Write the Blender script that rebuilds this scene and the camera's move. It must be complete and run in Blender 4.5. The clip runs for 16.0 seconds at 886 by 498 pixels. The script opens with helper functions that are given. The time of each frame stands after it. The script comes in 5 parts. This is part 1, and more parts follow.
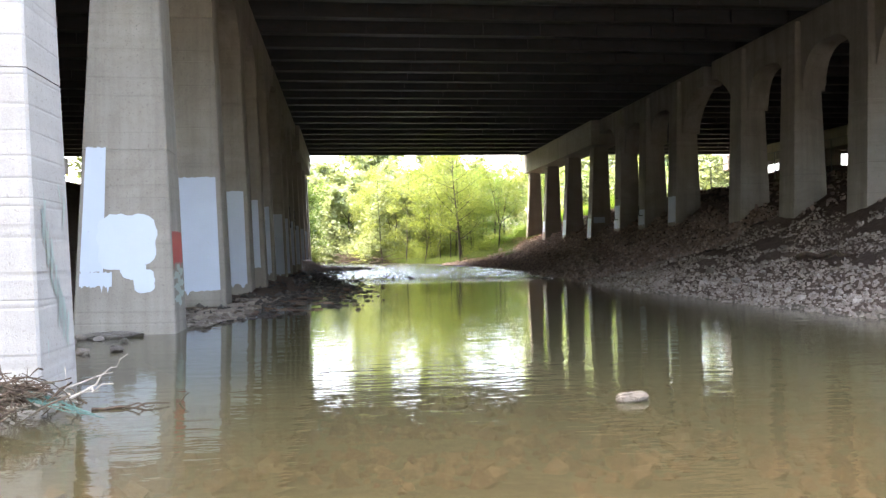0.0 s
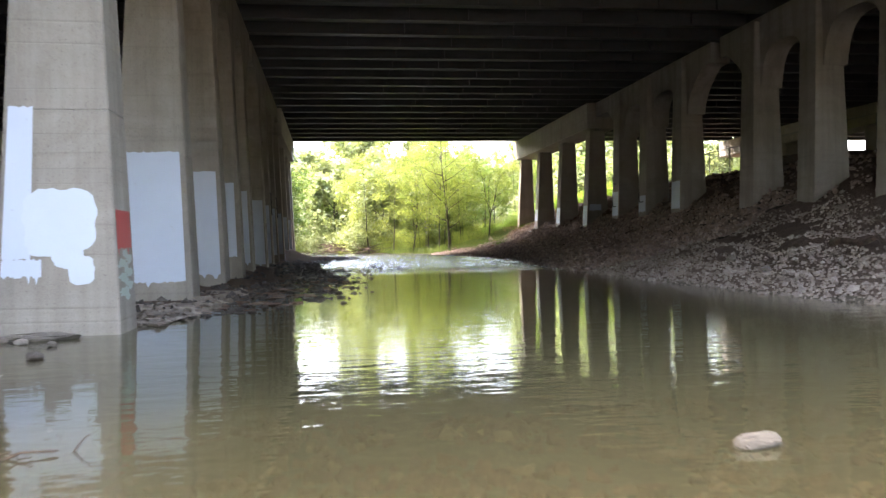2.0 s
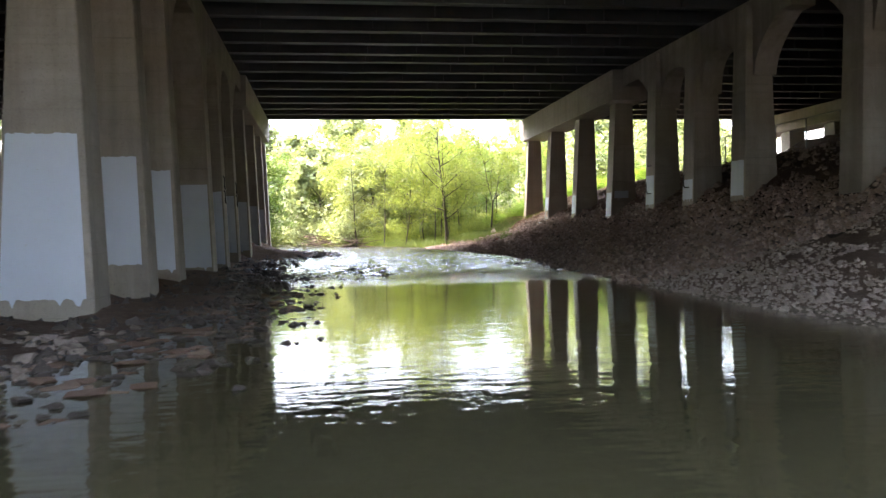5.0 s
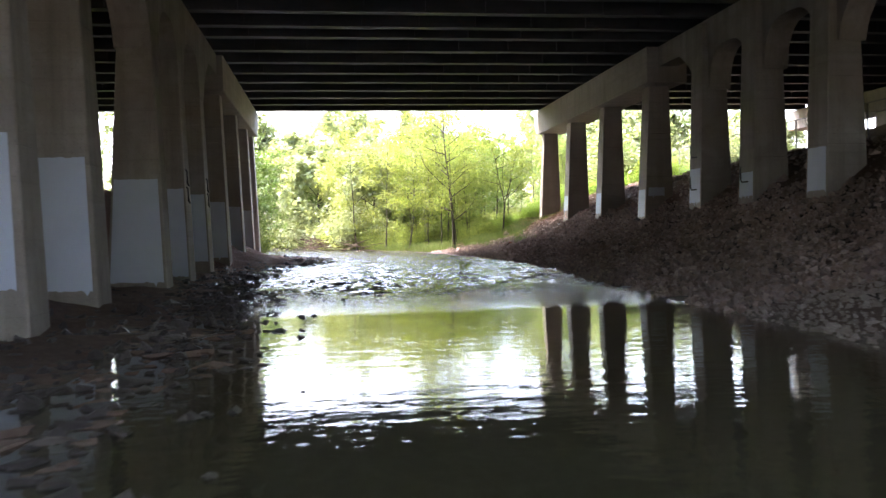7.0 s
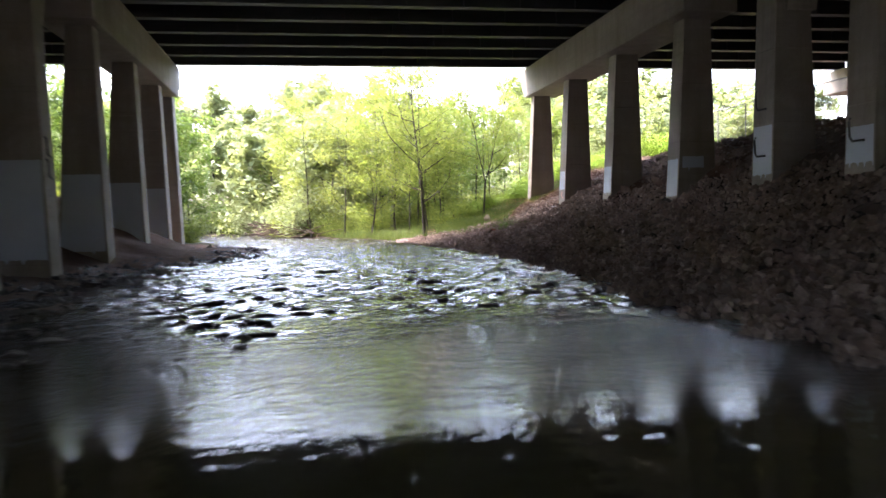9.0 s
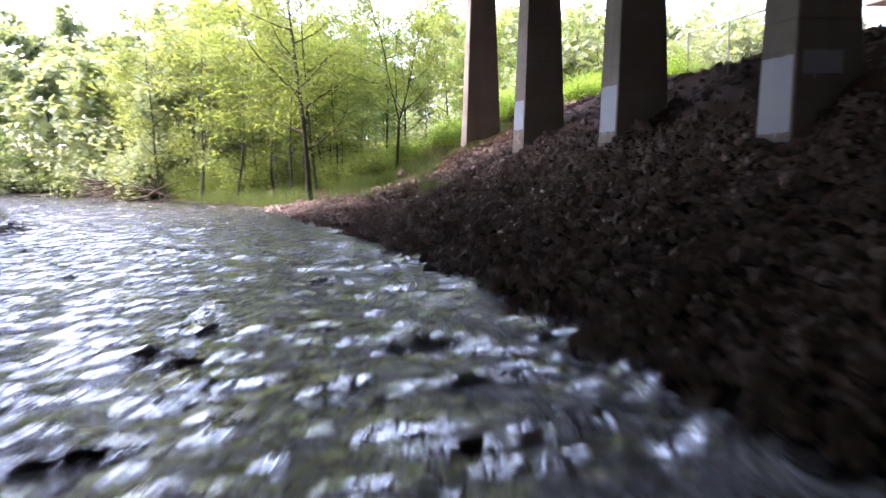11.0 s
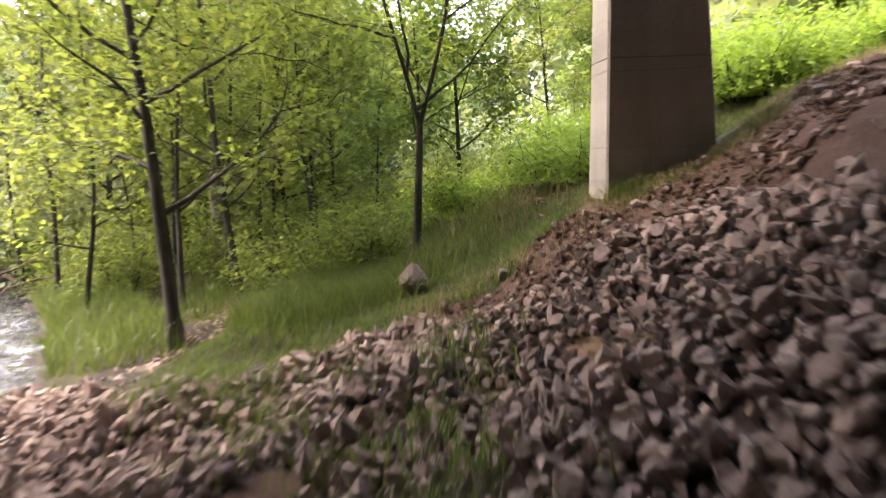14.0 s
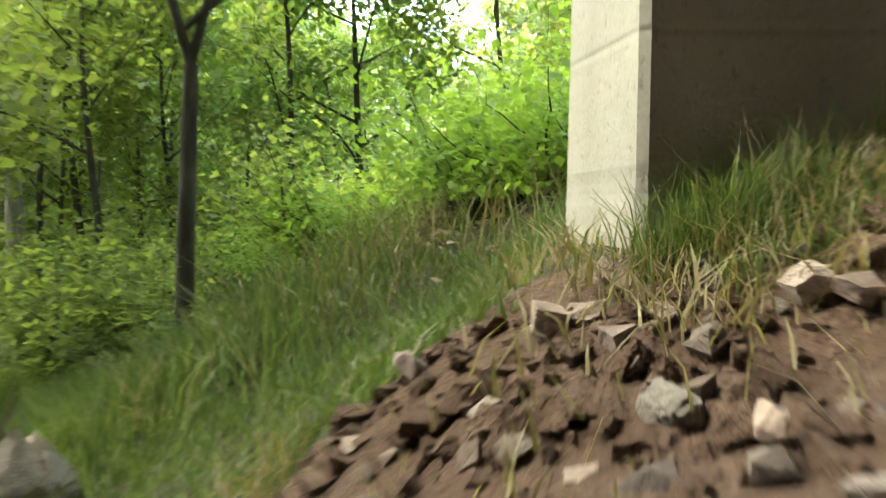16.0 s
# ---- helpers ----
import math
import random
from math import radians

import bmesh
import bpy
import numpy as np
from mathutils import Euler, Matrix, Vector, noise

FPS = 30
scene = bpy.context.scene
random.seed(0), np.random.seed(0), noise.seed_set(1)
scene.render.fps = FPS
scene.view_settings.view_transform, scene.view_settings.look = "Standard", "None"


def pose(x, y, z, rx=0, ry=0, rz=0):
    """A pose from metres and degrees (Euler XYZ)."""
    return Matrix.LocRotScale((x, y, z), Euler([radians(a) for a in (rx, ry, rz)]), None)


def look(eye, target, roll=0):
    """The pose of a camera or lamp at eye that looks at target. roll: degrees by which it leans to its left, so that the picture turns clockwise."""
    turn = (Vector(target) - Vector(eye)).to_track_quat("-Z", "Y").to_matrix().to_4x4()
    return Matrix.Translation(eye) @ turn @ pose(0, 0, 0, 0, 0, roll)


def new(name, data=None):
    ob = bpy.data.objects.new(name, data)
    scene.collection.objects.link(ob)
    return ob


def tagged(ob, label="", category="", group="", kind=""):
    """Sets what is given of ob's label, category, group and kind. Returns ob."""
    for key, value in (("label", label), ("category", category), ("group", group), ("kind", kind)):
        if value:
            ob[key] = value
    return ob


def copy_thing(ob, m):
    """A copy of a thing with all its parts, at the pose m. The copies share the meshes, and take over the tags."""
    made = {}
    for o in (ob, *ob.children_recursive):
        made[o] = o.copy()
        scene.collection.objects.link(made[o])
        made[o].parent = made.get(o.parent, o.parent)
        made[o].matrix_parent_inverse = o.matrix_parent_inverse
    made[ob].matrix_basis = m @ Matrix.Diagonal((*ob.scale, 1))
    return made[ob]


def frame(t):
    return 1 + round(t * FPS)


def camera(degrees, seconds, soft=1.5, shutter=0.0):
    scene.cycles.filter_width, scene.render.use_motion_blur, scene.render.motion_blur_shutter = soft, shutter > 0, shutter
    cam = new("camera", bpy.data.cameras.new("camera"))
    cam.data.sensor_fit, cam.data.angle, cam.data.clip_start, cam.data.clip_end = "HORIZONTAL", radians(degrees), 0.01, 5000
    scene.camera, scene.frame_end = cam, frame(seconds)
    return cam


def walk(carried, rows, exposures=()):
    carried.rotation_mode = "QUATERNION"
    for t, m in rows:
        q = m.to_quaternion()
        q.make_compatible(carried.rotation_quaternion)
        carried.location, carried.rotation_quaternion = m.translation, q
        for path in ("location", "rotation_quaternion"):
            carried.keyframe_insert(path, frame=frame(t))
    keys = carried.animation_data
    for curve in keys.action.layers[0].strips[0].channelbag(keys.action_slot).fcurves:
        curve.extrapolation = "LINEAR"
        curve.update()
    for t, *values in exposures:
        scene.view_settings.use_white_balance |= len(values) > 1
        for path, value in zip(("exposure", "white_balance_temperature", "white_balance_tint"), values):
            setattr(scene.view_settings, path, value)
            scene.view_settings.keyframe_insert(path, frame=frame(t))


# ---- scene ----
from itertools import product

cam = camera(56.2, 16.0, soft=1.4, shutter=0.6)
PATH = [
    (0, (0.392, -4.015, 1.0), (0.631, -2.029, 1.004), -1.0),
    (0.5, (0.347, -3.811, 0.987), (0.596, -1.827, 0.99), -0.9),
    (1, (0.326, -3.564, 0.973), (0.582, -1.581, 0.972), -0.9),
    (1.5, (0.357, -3.003, 0.961), (0.621, -1.02, 0.951), -1.0),
    (2, (0.43, -2.152, 0.912), (0.702, -0.171, 0.893), -1.1),
    (2.5, (0.577, -1.116, 0.924), (0.853, 0.864, 0.894), -1.2),
    (3, (0.732, -0.015, 0.967), (1.011, 1.965, 0.929), -1.3),
    (3.5, (0.85, 1.095, 1.028), (1.134, 3.074, 0.982), -1.2),
    (4, (0.975, 2.202, 1.071), (1.264, 4.181, 1.022), -1.1),
    (6.5, (1.701, 7.745, 1.179), (1.97, 9.727, 1.137), -1.2),
    (7, (1.836, 8.934, 1.207), (2.105, 10.915, 1.163), -1.3),
    (7.5, (2.04, 10.383, 1.231), (2.309, 12.365, 1.184), -1.4),
    (8, (2.377, 12.207, 1.241), (2.644, 14.188, 1.19), -1.3),
    (10.5, (5.337, 25.364, 1.127), (5.808, 27.3, 0.955), -1.1),
    (11, (6.058, 28.455, 1.212), (6.565, 30.379, 1.012), -1.1),
    (11.5, (6.88, 31.672, 1.361), (7.411, 33.588, 1.147), -1.3),
    (12, (7.735, 34.761, 1.581), (8.218, 36.69, 1.367), -1.6),
    (12.5, (8.542, 37.628, 1.772), (8.957, 39.574, 1.567), -1.8),
    (13, (9.335, 40.234, 1.895), (9.673, 42.195, 1.699), -2.2),
    (13.5, (10.108, 42.618, 1.944), (10.368, 44.593, 1.764), -2.8),
    (14, (10.564, 44.751, 1.983), (10.821, 46.727, 1.817), -3.0),
    (14.5, (11.078, 46.619, 1.961), (11.335, 48.597, 1.822), -3.2),
    (15, (11.616, 48.237, 1.909), (11.862, 50.219, 1.799), -3.3),
    (15.5, (12.007, 49.459, 1.88), (12.292, 51.436, 1.79), -2.8),
    (16, (12.356, 50.361, 1.847), (12.657, 52.335, 1.737), -2.2),
]
EXPOSURES = [(0, 3.55, 6700, 13), (2, 3.55, 6750, 14), (4, 3.7, 6750, 14), (6.5, 3.7, 6400, 18), (8, 3.65, 6300, 20), (10.5, 3.15, 6000, 24), (11, 3.1, 5950, 28), (12, 3.15, 6000, 32), (13, 3.1, 6300, 28), (14, 2.95, 6650, 22), (14.5, 2.95, 6850, 17), (15, 3.15, 6850, 11), (16, 3.45, 6650, -8)]
walk(cam, [(t, look(eye, target, roll)) for t, eye, target, roll in PATH], EXPOSURES)

# ---- world, sun ----
world = bpy.data.worlds.new("overcast_sky")
scene.world = world
world.use_nodes = True
wn, wl = world.node_tree.nodes, world.node_tree.links
sky = wn.new("ShaderNodeTexSky")
sky.sky_type, sky.sun_disc = "NISHITA", False
sky.sun_elevation, sky.sun_rotation = radians(55), radians(-73)
sky.dust_density, sky.air_density, sky.ozone_density = 4.0, 1.0, 1.0
pale = wn.new("ShaderNodeHueSaturation")
pale.inputs["Saturation"].default_value = 0.75
wl.new(sky.outputs[0], pale.inputs["Color"])
wl.new(pale.outputs[0], wn["Background"].inputs["Color"])
wn["Background"].inputs["Strength"].default_value = 0.24

sun = new("sun", bpy.data.lights.new("sun", "SUN"))
sun.data.energy, sun.data.angle, sun.data.color = 1.0, radians(40), (1.0, 0.95, 0.86)
sun.matrix_world = look((-22.8, 7.0, 34), (0, 0, 0))


# ---- materials ----
class Mat:
    """A node material with short calls for its nodes."""

    def __init__(self, name):
        self.m = bpy.data.materials.new(name)
        self.m.use_nodes = True
        self.n, self.l = self.m.node_tree.nodes, self.m.node_tree.links
        self.b = self.n["Principled BSDF"]
        self.out = self.n["Material Output"]
        self.co = None

    def put(self, socket, value):
        if isinstance(value, bpy.types.NodeSocket):
            self.l.new(value, socket)
        elif isinstance(value, (tuple, list)) and len(value) == 3 and socket.type == "RGBA":
            socket.default_value = (*value, 1)
        else:
            socket.default_value = value

    def coords(self):
        if self.co is None:
            self.co = self.n.new("ShaderNodeNewGeometry").outputs["Position"]
        return self.co

    def noise(self, scale, detail=4, rough=0.6, stretch=None, warp=0.0):
        v = self.coords()
        if stretch:
            mp = self.n.new("ShaderNodeMapping")
            mp.inputs["Scale"].default_value = stretch
            self.l.new(v, mp.inputs["Vector"])
            v = mp.outputs[0]
        t = self.n.new("ShaderNodeTexNoise")
        self.l.new(v, t.inputs["Vector"])
        t.inputs["Scale"].default_value, t.inputs["Detail"].default_value, t.inputs["Roughness"].default_value = scale, detail, rough
        t.inputs["Distortion"].default_value = warp
        return t.outputs["Fac"]

    def ramp(self, value, *stops):
        r = self.n.new("ShaderNodeValToRGB")
        e = r.color_ramp.elements
        while len(e) < len(stops):
            e.new(0.5)
        for k, (p, c) in enumerate(stops):
            e[k].position = p
            e[k].color = (c, c, c, 1) if isinstance(c, (int, float)) else (*c, 1)
        self.l.new(value, r.inputs[0])
        return r.outputs[0]

    def mix(self, fac, a, b, blend="MIX"):
        x = self.n.new("ShaderNodeMix")
        x.data_type, x.blend_type = "RGBA", blend
        self.put(x.inputs[0], fac)
        self.put(x.inputs[6], a)
        self.put(x.inputs[7], b)
        return x.outputs[2]

    def math(self, op, a, b=0.0):
        x = self.n.new("ShaderNodeMath")
        x.operation = op
        self.put(x.inputs[0], a)
        self.put(x.inputs[1], b)
        return x.outputs[0]

    def island(self):
        return self.n.new("ShaderNodeNewGeometry").outputs["Random Per Island"]

    def thing_random(self):
        return self.n.new("ShaderNodeObjectInfo").outputs["Random"]

    def bump(self, height, strength=0.3, distance=0.01):
        x = self.n.new("ShaderNodeBump")
        x.inputs["Strength"].default_value, x.inputs["Distance"].default_value = strength, distance
        self.l.new(height, x.inputs["Height"])
        self.l.new(x.outputs[0], self.b.inputs["Normal"])
        return x.outputs[0]

    def set(self, color=None, rough=None, metal=None, spec=None):
        for key, value in (("Base Color", color), ("Roughness", rough), ("Metallic", metal), ("Specular IOR Level", spec)):
            if value is not None:
                self.put(self.b.inputs[key], value)
        return self


def concrete(name, light, dark, streak=0.6):
    k = Mat(name)
    blotch = k.ramp(k.noise(0.9, 6, 0.7, None, 0.6), (0.3, 0.0), (0.7, 1.0))
    runs = k.ramp(k.noise(3.0, 5, 0.65, (1, 1, 0.05)), (0.44, 0.0), (0.72, 1.0))
    boards = k.ramp(k.noise(2.6, 2, 0.5, (0.05, 0.05, 2.6)), (0.4, 0.0), (0.6, 1.0))
    seams = k.ramp(k.noise(1.15, 1, 0.4, (0.03, 0.03, 3.0)), (0.485, 0.0), (0.5, 1.0), (0.515, 0.0))
    pits = k.ramp(k.noise(34, 3, 0.7), (0.25, 0.0), (0.42, 1.0))
    c = k.mix(blotch, dark, light)
    c = k.mix(k.math("MULTIPLY", boards, 0.4), c, tuple(v * 0.72 for v in light))
    c = k.mix(k.math("MULTIPLY", runs, streak * 0.55), c, tuple(v * 0.5 for v in dark))
    c = k.mix(k.math("MULTIPLY", seams, 0.16), c, tuple(v * 0.55 for v in dark))
    c = k.mix(k.ramp(k.noise(90, 2), (0.3, 0.0), (0.7, 0.22)), c, tuple(min(1, v * 1.25) for v in light))
    c = k.mix(pits, tuple(v * 0.8 for v in dark), c)
    k.set(c, 0.9, spec=0.25)
    k.bump(k.math("SUBTRACT", k.math("ADD", k.noise(22, 6, 0.7), k.math("MULTIPLY", pits, 0.6)), seams), 0.35, 0.012)
    return k.m


CONCRETE = concrete("weathered_concrete", (0.36, 0.325, 0.275), (0.235, 0.205, 0.168))
CONCRETE_OLD = concrete("old_stained_concrete", (0.36, 0.328, 0.28), (0.215, 0.19, 0.155), 0.9)
# Nearest left pier only: its open daylight is put into the colour.
CONCRETE_DAYLIT = concrete("daylight_paled_concrete", (0.47, 0.445, 0.405), (0.36, 0.335, 0.298), 0.4)
# The underside's shade is put into the colour: far darker than the other concretes.
CONCRETE_DECK_SHADE = concrete("deck_shade_concrete", (0.06, 0.06, 0.06), (0.035, 0.035, 0.035), 0.3)


def paint(name, color, wear=0.5):
    k = Mat(name)
    c = k.mix(k.ramp(k.noise(1.3, 4), (0.3, 0.0), (0.75, 0.35)), color, tuple(v * 0.82 for v in color))
    c = k.mix(k.ramp(k.noise(26, 4, 0.7), (0.28, wear), (0.36, 0.0)), c, (0.36, 0.33, 0.29))
    k.set(c, 0.6, spec=0.35)
    k.bump(k.noise(30, 4, 0.7), 0.15, 0.008)
    return k.m


BLUE_PAINT = paint("pale_blue_wall_paint", (0.52, 0.575, 0.65))
WHITE_PAINT = paint("white_wall_paint", (0.55, 0.6, 0.635), 0.35)
RED_PAINT = paint("red_spray_paint", (0.40, 0.085, 0.075), 1.0)
ORANGE_PAINT = paint("orange_spray_paint", (0.66, 0.37, 0.26), 0.6)
GREEN_PAINT = paint("faded_green_spray_paint", (0.36, 0.41, 0.36), 1.0)


def steel_paint():
    k = Mat("dull_painted_steel")
    # Tones lowered further to deepen the shade among the girders.
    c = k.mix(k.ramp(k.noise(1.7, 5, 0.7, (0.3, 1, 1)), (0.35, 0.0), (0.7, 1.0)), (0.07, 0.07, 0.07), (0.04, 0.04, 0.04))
    c = k.mix(k.ramp(k.noise(6, 5, 0.75), (0.55, 0.0), (0.75, 0.8)), c, (0.10, 0.055, 0.035))
    k.set(c, 0.62, 0.0, 0.4)
    k.bump(k.noise(40, 3), 0.15, 0.004)
    return k.m


STEEL = steel_paint()


def rust():
    k = Mat("galvanised_fence_steel")
    k.set(k.mix(k.noise(20, 3), (0.23, 0.23, 0.22), (0.15, 0.14, 0.13)), 0.55, 0.6)
    return k.m


FENCE_STEEL = rust()


def stone(name, tones, wet=False, per_thing=False):
    k = Mat(name)
    r = k.thing_random() if per_thing else k.island()
    n = len(tones)
    c = k.ramp(r, *[(i / max(1, n - 1), t) for i, t in enumerate(tones)])
    c = k.mix(k.ramp(k.noise(9, 5, 0.7), (0.35, 0.0), (0.7, 0.6)), c, tuple(v * 0.75 for v in tones[0]))
    c = k.mix(k.ramp(k.noise(45, 3, 0.7), (0.55, 0.0), (0.75, 0.35)), c, tuple(min(1, v * 1.7) for v in tones[-1]))
    k.set(c, 0.5 if wet else 0.9, spec=0.35 if wet else 0.2)
    k.bump(k.math("ADD", k.noise(38, 5, 0.75), k.math("MULTIPLY", k.noise(13, 4, 0.7, None, 0.8), 2.0)), 0.8, 0.02)
    return k.m


RIPRAP_TONES = [(0.192, 0.14, 0.115), (0.405, 0.3, 0.241), (0.241, 0.178, 0.15), (0.501, 0.39, 0.32), (0.331, 0.235, 0.184), (0.165, 0.128, 0.114), (0.384, 0.305, 0.26), (0.288, 0.218, 0.184)]
RIPRAP = stone("grey_riprap_stone", RIPRAP_TONES)
RIPRAP_PIECE = stone("grey_riprap_stone_single", RIPRAP_TONES, per_thing=True)
# Riprap tones cut to 0.55, so the gaps' shade sits in the colour.
CHIP_GAP_SHADE = stone("gap_shade_riprap_chips", [tuple(v * 0.55 for v in c) for c in RIPRAP_TONES])
PEBBLE = stone("pale_bank_gravel", [(0.25, 0.205, 0.17), (0.37, 0.31, 0.255), (0.21, 0.172, 0.142), (0.45, 0.39, 0.33)])
WET_STONE = stone("wet_creek_stone", [(0.04, 0.0328, 0.0272), (0.076, 0.0616, 0.0504), (0.056, 0.048, 0.0416), (0.136, 0.116, 0.096)], True)
BED_STONE = stone("brown_bed_pebble", [(0.155, 0.1, 0.074), (0.22, 0.155, 0.118), (0.175, 0.12, 0.09), (0.29, 0.22, 0.17)])
WET_PIECE = stone("wet_creek_stone_single", [(0.10, 0.085, 0.07), (0.17, 0.145, 0.12), (0.2, 0.18, 0.15), (0.3, 0.26, 0.22)], True, True)
POOL_STONE = stone("brown_pool_rock", [(0.14, 0.12, 0.095), (0.17, 0.145, 0.115)], per_thing=True)
BOULDER = stone("tan_boulder_stone", [(0.306, 0.249, 0.197), (0.34, 0.278, 0.221)], per_thing=True)
PALE_STONE = stone("pale_limestone", [(0.255, 0.216, 0.183), (0.204, 0.172, 0.144)], per_thing=True)


def soil(name, a, b, c):
    k = Mat(name)
    x = k.mix(k.ramp(k.noise(0.8, 6, 0.7), (0.35, 0.0), (0.65, 1.0)), a, b)
    x = k.mix(k.ramp(k.noise(7, 5, 0.75), (0.45, 0.0), (0.7, 0.8)), x, c)
    x = k.mix(k.ramp(k.noise(60, 3, 0.7), (0.4, 0.0), (0.7, 0.5)), x, tuple(v * 0.5 for v in a))
    k.set(x, 0.95, spec=0.15)
    k.bump(k.math("ADD", k.noise(28, 6, 0.8), k.math("MULTIPLY", k.noise(7, 5, 0.75), 2.0)), 0.9, 0.04)
    return k.m


DIRT = soil("dry_brown_dirt", (0.125, 0.09, 0.068), (0.165, 0.118, 0.09), (0.22, 0.165, 0.128))
BED = soil("silty_creek_bed", (0.135, 0.112, 0.085), (0.185, 0.153, 0.118), (0.235, 0.198, 0.155))
# Dark wet bed and mud; between riprap it also carries the gaps' painted shade.
GRIT_GAP_SHADE = soil("dark_grit_and_gap_shade", (0.05, 0.04, 0.033), (0.068, 0.054, 0.043), (0.09, 0.069, 0.054))
CLAY = soil("reddish_brown_dirt", (0.115, 0.068, 0.046), (0.158, 0.097, 0.068), (0.205, 0.138, 0.1))
TAN = soil("tan_sandy_dirt", (0.24, 0.155, 0.085), (0.3, 0.2, 0.115), (0.36, 0.25, 0.15))
TURF = soil("grassy_soil", (0.055, 0.06, 0.026), (0.08, 0.068, 0.036), (0.11, 0.08, 0.048))


def leaf(name, tones, glow=0.45):
    k = Mat(name)
    c = k.ramp(k.island(), *[(i / (len(tones) - 1), t) for i, t in enumerate(tones)])
    c = k.mix(k.ramp(k.noise(0.5, 3), (0.35, 0.0), (0.7, 0.45)), c, tones[-1])
    k.set(c, 0.55, spec=0.3)
    tr = k.n.new("ShaderNodeBsdfTranslucent")
    k.l.new(k.mix(1.0, c, (1.0, 0.97, 0.5), "MULTIPLY"), tr.inputs["Color"])
    ms = k.n.new("ShaderNodeMixShader")
    ms.inputs[0].default_value = glow
    k.l.new(k.b.outputs[0], ms.inputs[1])
    k.l.new(tr.outputs[0], ms.inputs[2])
    k.l.new(ms.outputs[0], k.out.inputs[0])
    return k.m


LEAF = leaf("green_leaves", [(0.125, 0.175, 0.047), (0.195, 0.25, 0.069), (0.263, 0.305, 0.095), (0.157, 0.21, 0.057)], 0.68)
LEAF_YELLOW = leaf("yellow_green_leaves", [(0.149, 0.185, 0.058), (0.204, 0.24, 0.075), (0.248, 0.27, 0.093), (0.168, 0.21, 0.064)], 0.65)
LEAF_DARK = leaf("dark_green_leaves", [(0.108, 0.178, 0.045), (0.153, 0.232, 0.06), (0.194, 0.27, 0.078), (0.128, 0.202, 0.052)], 0.55)
# Distance haze is put into the colour: paler and greyer than the other greens.
LEAF_HAZE = leaf("haze_paled_leaves", [(0.2, 0.245, 0.135), (0.265, 0.305, 0.175), (0.31, 0.345, 0.21), (0.225, 0.27, 0.15)], 0.5)
LITTER = leaf("dead_brown_leaves", [(0.16, 0.10, 0.055), (0.24, 0.165, 0.09), (0.30, 0.22, 0.13), (0.13, 0.085, 0.05)], 0.15)
LEAF_BRIGHT = leaf("bright_vine_leaves", [(0.187, 0.294, 0.055), (0.246, 0.366, 0.07), (0.289, 0.408, 0.09), (0.204, 0.314, 0.06)], 0.6)
GRASS = leaf("grass_blades", [(0.067, 0.11, 0.03), (0.112, 0.16, 0.044), (0.174, 0.2, 0.066), (0.081, 0.13, 0.036)], 0.45)
STRAW = leaf("dry_grass_blades", [(0.24, 0.19, 0.10), (0.33, 0.27, 0.15), (0.2, 0.16, 0.08), (0.28, 0.24, 0.12)], 0.3)


def bark(name, a, b):
    k = Mat(name)
    c = k.mix(k.ramp(k.noise(14, 5, 0.7, (1, 1, 0.25)), (0.35, 0.0), (0.65, 1.0)), a, b)
    c = k.mix(k.ramp(k.noise(3, 3), (0.55, 0.0), (0.7, 0.4)), c, (0.11, 0.12, 0.085))
    k.set(c, 0.92, spec=0.2)
    k.bump(k.noise(30, 5, 0.7, (1, 1, 0.2)), 0.6, 0.02)
    return k.m


BARK = bark("dark_grey_bark", (0.03, 0.026, 0.021), (0.07, 0.06, 0.05))
BARK_PALE = bark("pale_grey_bark", (0.12, 0.105, 0.09), (0.22, 0.2, 0.17))
DRIFTWOOD = bark("bleached_driftwood", (0.30, 0.26, 0.21), (0.45, 0.41, 0.35))
TWIG = bark("brown_wet_twigs", (0.05, 0.036, 0.026), (0.12, 0.086, 0.06))


